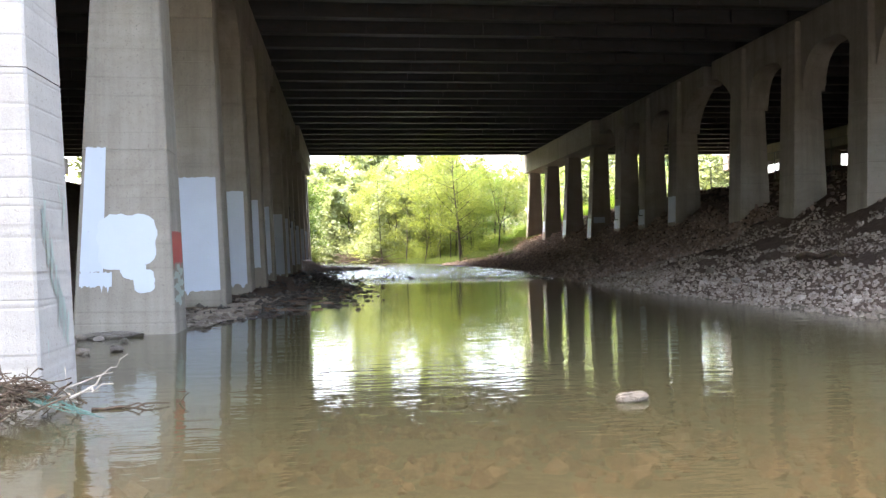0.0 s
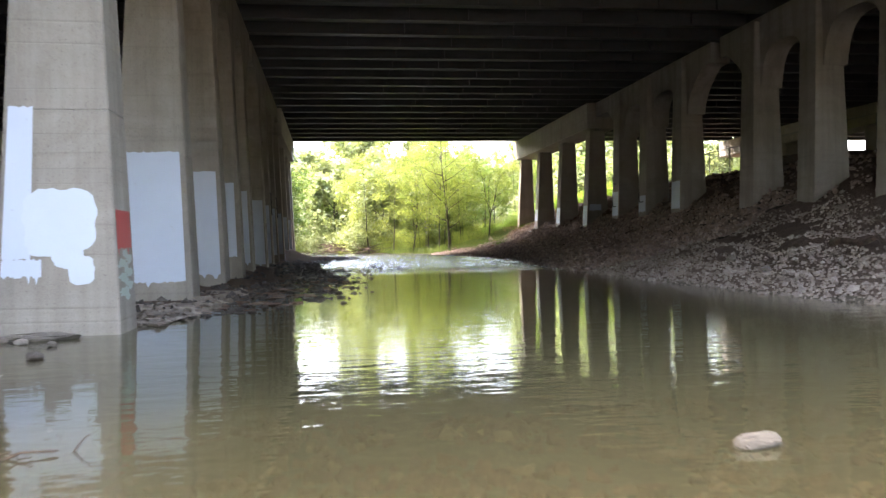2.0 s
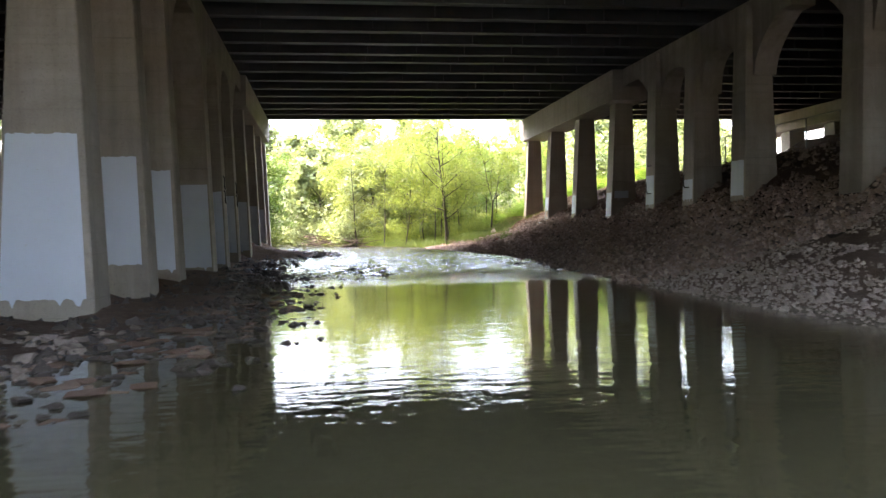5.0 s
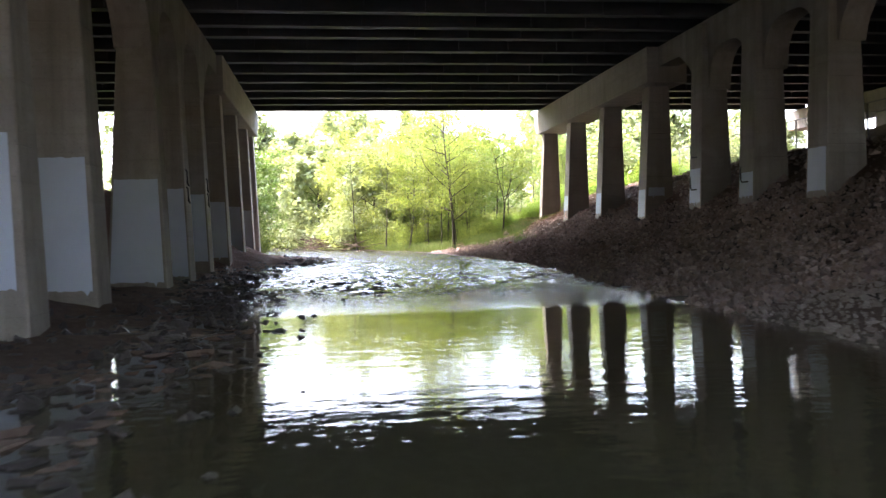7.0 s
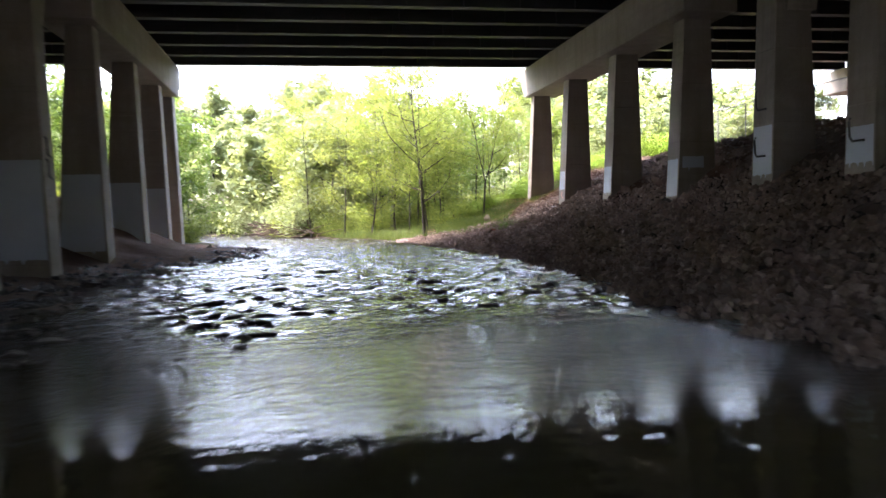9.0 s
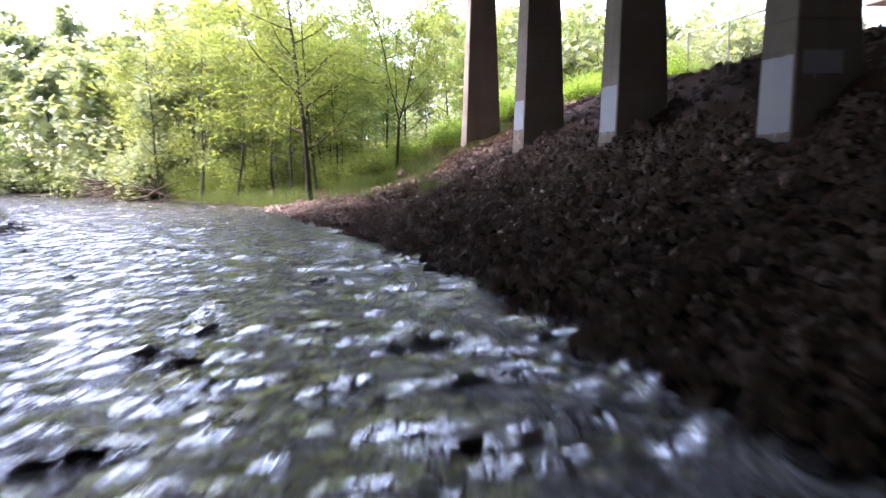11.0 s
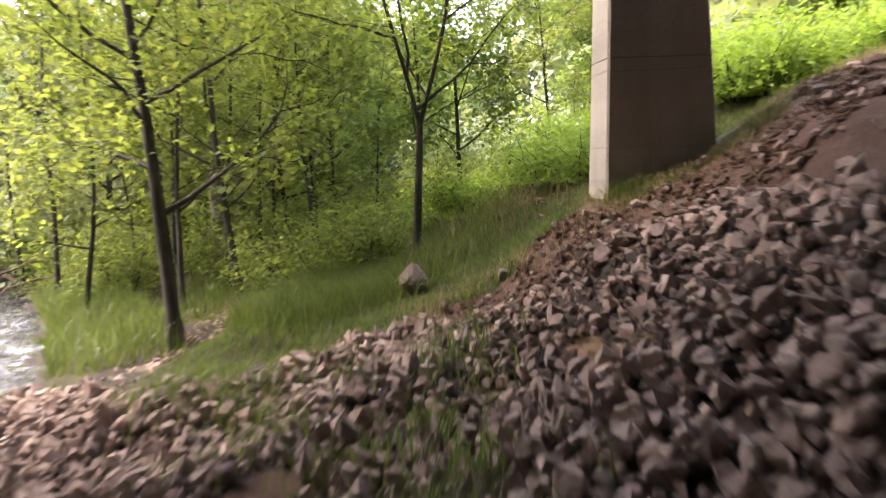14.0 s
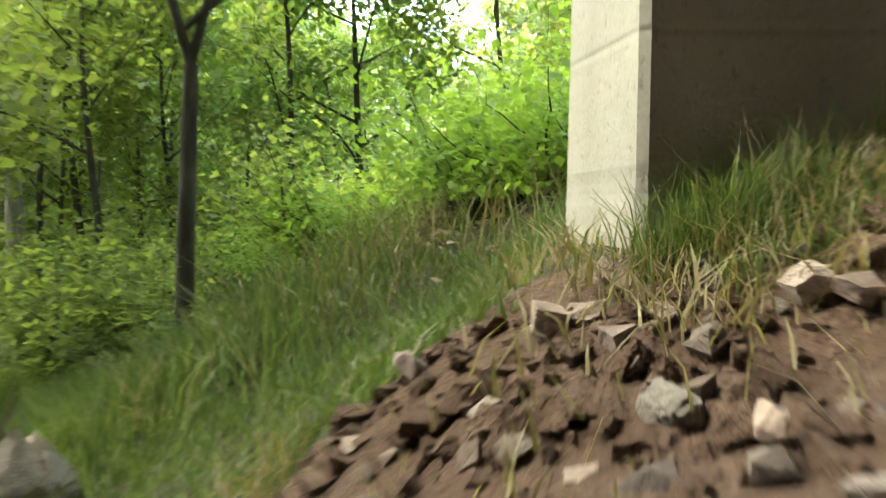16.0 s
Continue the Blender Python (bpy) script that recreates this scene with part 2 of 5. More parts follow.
def water_material():
    k = Mat("murky_creek_water")
    k.n.remove(k.b)
    tr, di, gl = k.n.new("ShaderNodeBsdfTransparent"), k.n.new("ShaderNodeBsdfDiffuse"), k.n.new("ShaderNodeBsdfGlossy")
    k.put(di.inputs[0], k.mix(k.noise(0.35, 3), (0.112, 0.103, 0.053), (0.096, 0.089, 0.045)))
    gl.inputs["Color"].default_value = (1, 1, 1, 1)
    gl.inputs["Roughness"].default_value = 0.035
    fr = k.n.new("ShaderNodeFresnel")
    fr.inputs["IOR"].default_value = 1.34
    body, top = k.n.new("ShaderNodeMixShader"), k.n.new("ShaderNodeMixShader")
    k.l.new(tr.outputs[0], body.inputs[1])
    k.l.new(di.outputs[0], body.inputs[2])
    k.l.new(fr.outputs[0], top.inputs[0])
    k.l.new(body.outputs[0], top.inputs[1])
    k.l.new(gl.outputs[0], top.inputs[2])
    k.l.new(top.outputs[0], k.out.inputs[0])
    # the riffle: finer chop and flecks of foam where the water runs fast
    sx = k.n.new("ShaderNodeSeparateXYZ")
    k.l.new(k.coords(), sx.inputs[0])
    silt = k.n.new("ShaderNodeMapRange")
    k.l.new(sx.outputs["Y"], silt.inputs["Value"])
    silt.inputs["From Min"].default_value, silt.inputs["From Max"].default_value = -2.5, 3.5
    silt.inputs["To Min"].default_value, silt.inputs["To Max"].default_value = 0.09, 0.6
    fast = k.n.new("ShaderNodeMapRange")
    k.l.new(sx.outputs["Y"], fast.inputs["Value"])
    fast.inputs["From Min"].default_value, fast.inputs["From Max"].default_value = 21.0, 27.0
    k.put(tr.inputs[0], k.mix(fast.outputs[0], (0.68, 0.62, 0.51), (0.36, 0.37, 0.38)))
    clear = k.math("SUBTRACT", 1.0, k.math("MULTIPLY", fast.outputs[0], 0.95))
    k.l.new(k.math("MULTIPLY", silt.outputs[0], clear), body.inputs[0])
    chop = k.math("MULTIPLY", k.math("ADD", k.noise(4.5, 4, 0.6, (0.8, 1.2, 1), 0.6), k.math("MULTIPLY", k.noise(13, 3, 0.6, (0.8, 1.2, 1)), 0.5)), fast.outputs[0])
    calm = k.math("ADD", k.noise(2.6, 3, 0.55, (0.6, 1.6, 1)), k.math("MULTIPLY", k.noise(9, 2, 0.5, (0.7, 1.4, 1)), 0.3))
    b1, bu = k.n.new("ShaderNodeBump"), k.n.new("ShaderNodeBump")
    b1.inputs["Strength"].default_value, b1.inputs["Distance"].default_value = 0.2, 0.025
    bu.inputs["Strength"].default_value, bu.inputs["Distance"].default_value = 1.0, 0.085
    k.l.new(calm, b1.inputs["Height"])
    k.l.new(chop, bu.inputs["Height"])
    k.l.new(b1.outputs[0], bu.inputs["Normal"])
    for s in (gl, fr, di):
        k.l.new(bu.outputs[0], s.inputs["Normal"])
    foam = k.n.new("ShaderNodeBsdfDiffuse")
    foam.inputs[0].default_value = (0.88, 0.9, 0.92, 1)
    fleck = k.math("MULTIPLY", k.ramp(k.noise(3.2, 6, 0.75, (1.0, 0.7, 1), 1.0), (0.56, 0.0), (0.80, 0.5)), fast.outputs[0])
    edge = k.n.new("ShaderNodeMapRange")
    k.l.new(sx.outputs["X"], edge.inputs["Value"])
    edge.inputs["From Min"].default_value, edge.inputs["From Max"].default_value = 6.2, 8.3
    wash = k.math("MULTIPLY", k.math("MULTIPLY", k.ramp(k.noise(2.0, 6, 0.7, (1.0, 0.5, 1), 1.2), (0.47, 0.0), (0.62, 0.9)), edge.outputs[0]), fast.outputs[0])
    calmer = k.n.new("ShaderNodeMapRange")
    k.l.new(sx.outputs["Y"], calmer.inputs["Value"])
    calmer.inputs["From Min"].default_value, calmer.inputs["From Max"].default_value = 44.0, 38.0
    fleck = k.math("MAXIMUM", fleck, k.math("MULTIPLY", wash, calmer.outputs[0]))
    last = k.n.new("ShaderNodeMixShader")
    k.l.new(fleck, last.inputs[0])
    k.l.new(top.outputs[0], last.inputs[1])
    k.l.new(foam.outputs[0], last.inputs[2])
    k.l.new(last.outputs[0], k.out.inputs[0])
    return k.m


WATER = water_material()


# ---- mesh helpers ----
def mesh_object(name, verts, faces, material, parent=None, label="", smooth=False):
    """Links one mesh from arrays: verts (n, 3); faces (m, 3 or 4)."""
    verts, faces = np.asarray(verts, np.float32), np.asarray(faces, np.int32)
    me = bpy.data.meshes.new(name)
    me.vertices.add(len(verts))
    me.vertices.foreach_set("co", verts.ravel())
    w = faces.shape[1]
    me.loops.add(faces.size)
    me.loops.foreach_set("vertex_index", faces.ravel())
    me.polygons.add(len(faces))
    me.polygons.foreach_set("loop_start", np.arange(0, faces.size, w, dtype=np.int32))
    me.polygons.foreach_set("loop_total", np.full(len(faces), w, np.int32))
    me.polygons.foreach_set("use_smooth", np.full(len(faces), smooth))
    me.update(calc_edges=True)
    if material:
        me.materials.append(material)
    ob = new(name, me)
    if parent:
        ob.parent = parent
    if label:
        ob["label"] = label
    return ob


def part(name, bm, material, parent=None, label=""):
    me = bpy.data.meshes.new(name)
    bmesh.ops.recalc_face_normals(bm, faces=bm.faces)
    bm.to_mesh(me)
    bm.free()
    me.materials.append(material)
    ob = new(name, me)
    if parent:
        ob.parent = parent
    if label:
        ob["label"] = label
    return ob


def base(name, at=(0, 0, 0), label="", category="", group="", kind=""):
    e = new(name)
    e.location = at
    e.empty_display_size = 0.2
    return tagged(e, label, category, group, kind)


def add_box(bm, x0, x1, y0, y1, z0, z1, bevel=0.0):
    r = bmesh.ops.create_cube(bm, size=1.0, matrix=Matrix.LocRotScale(((x0 + x1) / 2, (y0 + y1) / 2, (z0 + z1) / 2), None, (x1 - x0, y1 - y0, z1 - z0)))
    if bevel:
        es = {e for v in r["verts"] for e in v.link_edges}
        bmesh.ops.bevel(bm, geom=list(es), offset=bevel, segments=1, affect="EDGES")
    return bm


def loft(bm, rings, cap=True):
    """Joins rings of equally many points into a skin."""
    made = [[bm.verts.new(p) for p in ring] for ring in rings]
    n = len(made[0])
    for a, b in zip(made, made[1:]):
        for i in range(n):
            bm.faces.new((a[i], a[(i + 1) % n], b[(i + 1) % n], b[i]))
    if cap:
        bm.faces.new(made[0][::-1])
        bm.faces.new(made[-1])
    return bm


def tube_arrays(points, radii, sides=6):
    """Vertices and quads of a tapered tube along points."""
    p = np.asarray(points, float)
    d = np.gradient(p, axis=0)
    d /= np.linalg.norm(d, axis=1, keepdims=True) + 1e-9
    ref = np.where(np.abs(d[:, 2:3]) > 0.9, np.array([[1.0, 0, 0]]), np.array([[0, 0, 1.0]]))
    u = np.cross(d, ref)
    u /= np.linalg.norm(u, axis=1, keepdims=True) + 1e-9
    v = np.cross(d, u)
    a = np.linspace(0, 2 * np.pi, sides, endpoint=False)
    ring = p[:, None, :] + np.asarray(radii)[:, None, None] * (np.cos(a)[None, :, None] * u[:, None, :] + np.sin(a)[None, :, None] * v[:, None, :])
    n = len(p)
    f = []
    for i in range(n - 1):
        for j in range(sides):
            f.append((i * sides + j, i * sides + (j + 1) % sides, (i + 1) * sides + (j + 1) % sides, (i + 1) * sides + j))
    return ring.reshape(-1, 3), np.array(f)


def joined(pieces):
    """Joins (verts, faces) pieces."""
    vs, fs, k = [], [], 0
    for v, f in pieces:
        vs.append(v)
        fs.append(f + k)
        k += len(v)
    return np.concatenate(vs), np.concatenate(fs)


def rotations(rng, n):
    """n random rotation matrices."""
    q = rng.normal(size=(n, 4))
    q /= np.linalg.norm(q, axis=1, keepdims=True)
    w, x, y, z = q.T
    return np.stack([np.stack([1 - 2 * (y * y + z * z), 2 * (x * y - z * w), 2 * (x * z + y * w)], -1),
                     np.stack([2 * (x * y + z * w), 1 - 2 * (x * x + z * z), 2 * (y * z - x * w)], -1),
                     np.stack([2 * (x * z - y * w), 2 * (y * z + x * w), 1 - 2 * (x * x + y * y)], -1)], 1)


def stone_shape(seed, flat=0.7, points=15):
    """An angular stone, about 1 across: the hull of random points."""
    rng = np.random.default_rng(seed)
    p = np.array(list(product((-1, 1), repeat=3)), float) * 0.40 + rng.normal(size=(8, 3)) * 0.15
    q = rng.normal(size=(max(0, points - 8), 3))
    p = np.concatenate([p, q / np.linalg.norm(q, axis=1, keepdims=True) * 0.56])
    p *= 0.74 * np.array([1.05, rng.uniform(0.78, 1.0), flat])
    bm = bmesh.new()
    for c in p:
        bm.verts.new(c)
    bmesh.ops.convex_hull(bm, input=bm.verts)
    bmesh.ops.delete(bm, geom=[v for v in bm.verts if not v.link_faces], context="VERTS")
    bmesh.ops.triangulate(bm, faces=bm.faces)
    bm.verts.index_update()
    v = np.array([x.co[:] for x in bm.verts])
    f = np.array([[x.index for x in q.verts] for q in bm.faces])
    bm.free()
    return v, f


def round_shape(seed, flat=0.8, points=22, peak=0.0):
    """A blunt stone, about 1 across, with an optional peak."""
    rng = np.random.default_rng(seed)
    p = rng.normal(size=(points, 3))
    p /= np.linalg.norm(p, axis=1, keepdims=True)
    p *= 0.5 * rng.uniform(0.85, 1.05, (points, 1))
    p[:, 2] *= flat
    if peak:
        p = np.concatenate([p, [[0.08, 0.02, peak], [-0.06, -0.05, peak * 0.9]]])
    bm = bmesh.new()
    for c in p:
        bm.verts.new(c)
    bmesh.ops.convex_hull(bm, input=bm.verts)
    bmesh.ops.delete(bm, geom=[v for v in bm.verts if not v.link_faces], context="VERTS")
    return bm


def broken(shape, seed, amount=0.11):
    """A stone with each face broken into four uneven ones."""
    v, f = shape
    rnd = np.random.default_rng(seed)
    out, mids, faces = [p for p in v], {}, []

    def mid(i, j):
        key = (min(i, j), max(i, j))
        if key not in mids:
            p = (v[i] + v[j]) / 2
            mids[key] = len(out)
            out.append(p * (1 + rnd.uniform(-0.5, 0.35) * amount / max(0.2, np.linalg.norm(p))) + rnd.normal(size=3) * amount * 0.2)
        return mids[key]

    for i, j, k in f:
        x, y, z = mid(i, j), mid(j, k), mid(k, i)
        faces += [(i, x, z), (x, j, y), (z, y, k), (x, y, z)]
    return np.array(out), np.array(faces)


SHAPES = [stone_shape(i, 0.62 + 0.035 * (i % 9), 9 + i % 5) for i in range(24)]
CRAGS = [broken(s, 50 + i, 0.09) for i, s in enumerate(SHAPES)]


def scatter(name, places, sizes, rng, material, parent=None, label="", shapes=SHAPES, flat=1.0):
    """Many stones in one mesh."""
    rot = rotations(rng, len(places))
    kind = rng.integers(0, len(shapes), len(places))
    pieces = []
    for s, (v, f) in enumerate(shapes):
        i = np.nonzero(kind == s)[0]
        if not len(i):
            continue
        r = np.einsum("nij,vj->nvi", rot[i], v) * sizes[i][:, None, None] * np.array([1, 1, flat]) + places[i][:, None, :]
        k = (np.arange(len(i)) * len(v))[:, None, None] + f[None]
        pieces.append((r.reshape(-1, 3), k.reshape(-1, 3)))
    v, f = joined(pieces)
    return mesh_object(name, v, f, material, parent, label)


WAVE = np.random.default_rng(5).uniform(0, 1, (40, 3))


def rough(x, y, size, octaves=4, seed=0):
    """Smooth uneven heights, about -1 to 1, from crossing waves."""
    out, amp, k = np.zeros(np.broadcast(x, y).shape), 1.0, 2 * np.pi / size
    for o in range(octaves):
        for j in range(4):
            a, b, c = WAVE[(seed * 7 + o * 4 + j) % 40]
            th = 2 * np.pi * (a + j / 4)
            q = k * (0.75 + 0.5 * b)
            out = out + amp * 0.35 * np.sin(q * (x * np.cos(th) + y * np.sin(th)) + 6.28 * c * 7 + 1.3 * np.sin(q * 0.37 * (x * np.sin(th) - y * np.cos(th)) + c * 9))
        amp *= 0.5
        k *= 2.07
    return out


# ---- ground ----
NEAR_EDGE, FAR_EDGE = 2.0, 52.5


def shore_right(y):
    return np.interp(y, [-60, 0, 5, 9, 15, 18.5, 20.5, 23, 26.5, 28.8, 31, 38, 43, 46.3, 48, 50.3, 52, 54.2, 57.1, 60, 63, 67, 70, 76, 86, 120, 200],
                     [9, 7.5, 7.3, 7.2, 7.05, 7.1, 7.5, 7.8, 7.8, 8.1, 8.5, 8.75, 8.4, 8.2, 8.05, 7.85, 7.45, 7.25, 6.4, 5.3, 4.1, 2.4, 0.9, -1.6, -10, -45, -120])


def shore_left(y):
    return np.interp(y, [-60, 0, 7, 9, 12, 15, 19, 23, 30, 38, 42, 48, 52, 58, 64, 72, 82, 120, 200],
                     [-5, -3.2, -3.0, -1.9, -1.1, -0.5, 0.1, 0.3, -0.3, 0.2, 1.9, 1.8, 0.4, -0.8, -4, -9, -18, -60, -140])


def ground_height(x, y):
    """Height of the ground over the water's level."""
    x, y = np.asarray(x, float), np.asarray(y, float)
    wild = np.interp(y, [57, 70], [1.0, 0.3])
    r = (x - shore_right(y)) * wild * 5.5 / np.clip(13.1 - shore_right(y), 4.4, 6.6)
    l = (shore_left(y) - x) * wild
    zr = np.interp(r, [0, 0.6, 1.4, 3.3, 4.4, 5.5, 6.7, 8.7, 10.9, 13.2, 15.6, 22, 45], [0, 0.12, 0.26, 0.64, 1.0, 1.47, 2.2, 2.95, 3.45, 3.85, 4.15, 4.8, 5.4])
    zr = zr * (1 + np.interp(y, [30, 38], [0.2, 0.0]) * np.interp(r, [6, 9, 11], [1.0, 0.35, 0.0]))
    zl = np.interp(l, [0, 0.8, 2.6, 5, 9, 13, 18, 45], [0, 0.03, 0.14, 1.1, 3.0, 4.4, 5.4, 6])
    depth = np.interp(y, [-8, 0, 3, 8, 17, 21, 40, 60], [0.22, 0.2, 0.45, 0.7, 0.5, 0.16, 0.2, 0.35])
    inside = np.minimum(-r, -l)
    zb = -depth * np.clip(inside / 1.6, 0, 1)
    z = np.where(r > 0, zr, np.where(l > 0, zl, zb))
    # Unseen rise upstream, added to keep low sky light from under the deck.
    z = z + np.interp(y, [-70, -50, -20], [9.0, 8.0, 0.0])
    z = z + 0.2 * np.interp(y, [50.2, 51.7, 56.5, 61], [0.0, 1.0, 1.0, 0.0]) * np.interp(x, [11.6, 12.6, 14.0, 16.5], [0.0, 1.0, 0.75, 0.4])
    bumpy = np.where(inside > 0, 0.035, np.clip(np.maximum(r, l) * 0.05, 0.015, 0.09))
    return z + bumpy * rough(x, y, 2.3, 4, 1) + np.where(np.maximum(r, l) > 20, 0.5, 0.0) * rough(x, y, 30, 2, 2)


def steps(a, b, fine0, fine1, d, grow=1.18):
    mid = list(np.arange(fine0, fine1, d))
    lo, hi, s = [], [], d
    q = fine0
    while q > a:
        s *= grow
        q -= s
        lo.append(q)
    s, q = d, mid[-1]
    while q < b:
        s *= grow
        q += s
        hi.append(q)
    return np.array(lo[::-1] + mid + hi)


def grid_faces(nx, ny):
    i, j = np.meshgrid(np.arange(nx - 1), np.arange(ny - 1), indexing="ij")
    a = (i * ny + j).ravel()
    return np.stack([a, a + ny, a + ny + 1, a + 1], 1)


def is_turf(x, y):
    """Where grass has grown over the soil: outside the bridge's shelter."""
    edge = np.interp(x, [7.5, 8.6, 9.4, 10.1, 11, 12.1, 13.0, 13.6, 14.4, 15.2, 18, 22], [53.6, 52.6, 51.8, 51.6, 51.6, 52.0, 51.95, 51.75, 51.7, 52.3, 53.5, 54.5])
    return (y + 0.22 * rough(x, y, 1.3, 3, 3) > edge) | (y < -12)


def muddy(x, y):
    """Bare dark mud round the foot of the bank tree."""
    a, b = 0.35 * (x - 8.75) + 0.94 * (y - 54.1), 0.94 * (x - 8.75) - 0.35 * (y - 54.1)
    return (a / 1.45) ** 2 + (b / 0.7) ** 2 + 0.3 * rough(x, y, 0.9, 2, 4) < 1


def tan_patch(x, y):
    """A patch of sandy soil among the riprap."""
    return ((x - 12.04) / 0.21) ** 2 + ((y - 49.2) / 0.42) ** 2 + 0.35 * rough(x, y, 0.4, 2, 5) < 1


def bare_soil(x, y):
    """Patches of bare soil between the stones of the bank."""
    return (rough(x, y, 1.9, 2, 7) > 1.15) | tan_patch(x, y) | ((x - 10.3) ** 2 + (y - 47.2) ** 2 < 0.07)


gx, gy = steps(-400, 420, -7, 18.5, 0.22), steps(-300, 600, -6, 66, 0.22)
GX, GY = np.meshgrid(gx, gy, indexing="ij")
GZ = ground_height(GX, GY)
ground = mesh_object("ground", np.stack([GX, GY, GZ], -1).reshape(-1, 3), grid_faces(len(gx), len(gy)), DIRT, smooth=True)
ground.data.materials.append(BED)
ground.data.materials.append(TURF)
ground.data.materials.append(GRIT_GAP_SHADE)
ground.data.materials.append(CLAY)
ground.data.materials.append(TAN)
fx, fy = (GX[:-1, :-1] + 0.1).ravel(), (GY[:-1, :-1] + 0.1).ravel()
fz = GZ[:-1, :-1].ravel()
# Index 3 blackens the soil under the riprap as gap shade.
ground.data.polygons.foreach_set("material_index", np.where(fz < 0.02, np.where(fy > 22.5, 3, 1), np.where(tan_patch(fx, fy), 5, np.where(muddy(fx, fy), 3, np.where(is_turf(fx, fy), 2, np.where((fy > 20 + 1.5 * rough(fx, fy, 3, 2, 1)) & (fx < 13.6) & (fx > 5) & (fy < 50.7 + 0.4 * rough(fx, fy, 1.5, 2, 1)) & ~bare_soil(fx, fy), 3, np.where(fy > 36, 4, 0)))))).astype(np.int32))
tagged(ground, "brown dirt banks and silty creek bed under the bridge", "ground", kind="structure")


# ---- water ----
def riffle(x, y):
    """How choppy the water runs: 0 in the pool, 1 in the riffle."""
    start = np.interp(x, [0, 1, 2.5, 4, 5, 6.5, 7.5, 8.2], [27, 26, 23.5, 24.5, 25.5, 25.0, 22.5, 20])
    return np.clip((y - start) / 2.5, 0, 1)


wx, wy = steps(-160, 60, -3.6, 9.4, 0.095, 1.35), steps(-60, 260, -4, 62, 0.095, 1.3)
WX, WY = np.meshgrid(wx, wy, indexing="ij")
rf = riffle(WX, WY)
WZ = rf * 0.018 * rough(WX * 0.7, WY * 1.4, 0.5, 2, 0) + rf * 0.022 * rough(WX * 0.8 + 3.1, WY * 1.3, 1.1, 3, 3) + rf * 0.014 * rough(WX, WY * 1.2, 2.9, 2, 4)
water = mesh_object("water", np.stack([WX, WY, WZ], -1).reshape(-1, 3), grid_faces(len(wx), len(wy)), WATER, smooth=True)
tagged(water, "murky olive creek water, smooth pool running into a choppy riffle", "water", kind="structure")


# ---- bridge ----
DECK_LOW, DECK_TOP = 7.55, 8.45


def pier_sides(side, z, y=0):
    """x of the creek face and of the back face of a pier at height z: both lean in towards the top."""
    if side < 0:
        return -1.74 - 0.035 * z, -3.0 + 0.06 * z
    if y < 36:
        return 13.09 + 0.03 * (z - 1.75), 14.12 - 0.033 * (z - 2.2)
    k = -0.12 if y > 51 else 0.0
    return k + 13.13 + 0.055 * (z - 1.5), k + 14.22 - 0.02 * (z - 2.3)


def pier_ring(side, y0, y1, z, inset=0.0, chamfer=0.02):
    a, b = pier_sides(side, z, y0)
    x0, x1 = min(a, b) + inset, max(a, b) - inset
    k = 0.012 * z
    p, q, c = y0 + k + inset, y1 - k - inset, chamfer
    return [(x0 + c, p, z), (x1 - c, p, z), (x1, p + c, z), (x1, q - c, z), (x1 - c, q, z), (x0 + c, q, z), (x0, q - c, z), (x0, p + c, z)]


def ragged(bm, p00, p10, p01, p11, lift, seed, n=26, rough_edge=0.02):
    """A thin coat of paint on a four-cornered face, with an uneven outline; corners low-left, low-right, high-left, high-right."""
    rng = random.Random(seed)
    p00, p10, p01, p11 = (Vector(p) for p in (p00, p10, p01, p11))
    rows = []
    lo = [rng.uniform(-1, 1) * rough_edge * 0.8 for _ in range(n + 1)]
    hi = [rng.uniform(-1, 1) * rough_edge * 0.6 for _ in range(n + 1)]
    for i in range(n + 1):
        u = i / n
        a, b = p00.lerp(p10, u), p01.lerp(p11, u)
        up = (b - a).normalized()
        drip = 0.09 if rng.random() < 0.06 else 0.0
        rows.append((a + up * (lo[i] - drip) + lift, b + up * hi[i] + lift))
    vs = [(bm.verts.new(a), bm.verts.new(b)) for a, b in rows]
    for (a, b), (c, d) in zip(vs, vs[1:]):
        bm.faces.new((a, c, d, b))
    return bm


def coat_face(side, y0, y1, face, z0, z1, u0=0.0, u1=1.0, lift=0.004):
    """Corners of a patch on a pier's face: 'end' faces the way the water comes from, 'creek' faces the water."""
    out = []
    for z in (z0, z1):
        a, b = pier_sides(side, z, y0)
        k = 0.012 * z
        if face == "end":
            lo, hi = min(a, b) + 0.05, max(a, b) - 0.05
            out += [(lo + (hi - lo) * u0, y0 + k, z), (lo + (hi - lo) * u1, y0 + k, z)]
        else:
            lo, hi = y0 + k + 0.05, y1 - k - 0.05
            out += [(a, lo + (hi - lo) * u0, z), (a, lo + (hi - lo) * u1, z)]
    return out, Vector((0, -lift, 0)) if face == "end" else Vector((-side * lift, 0, 0))


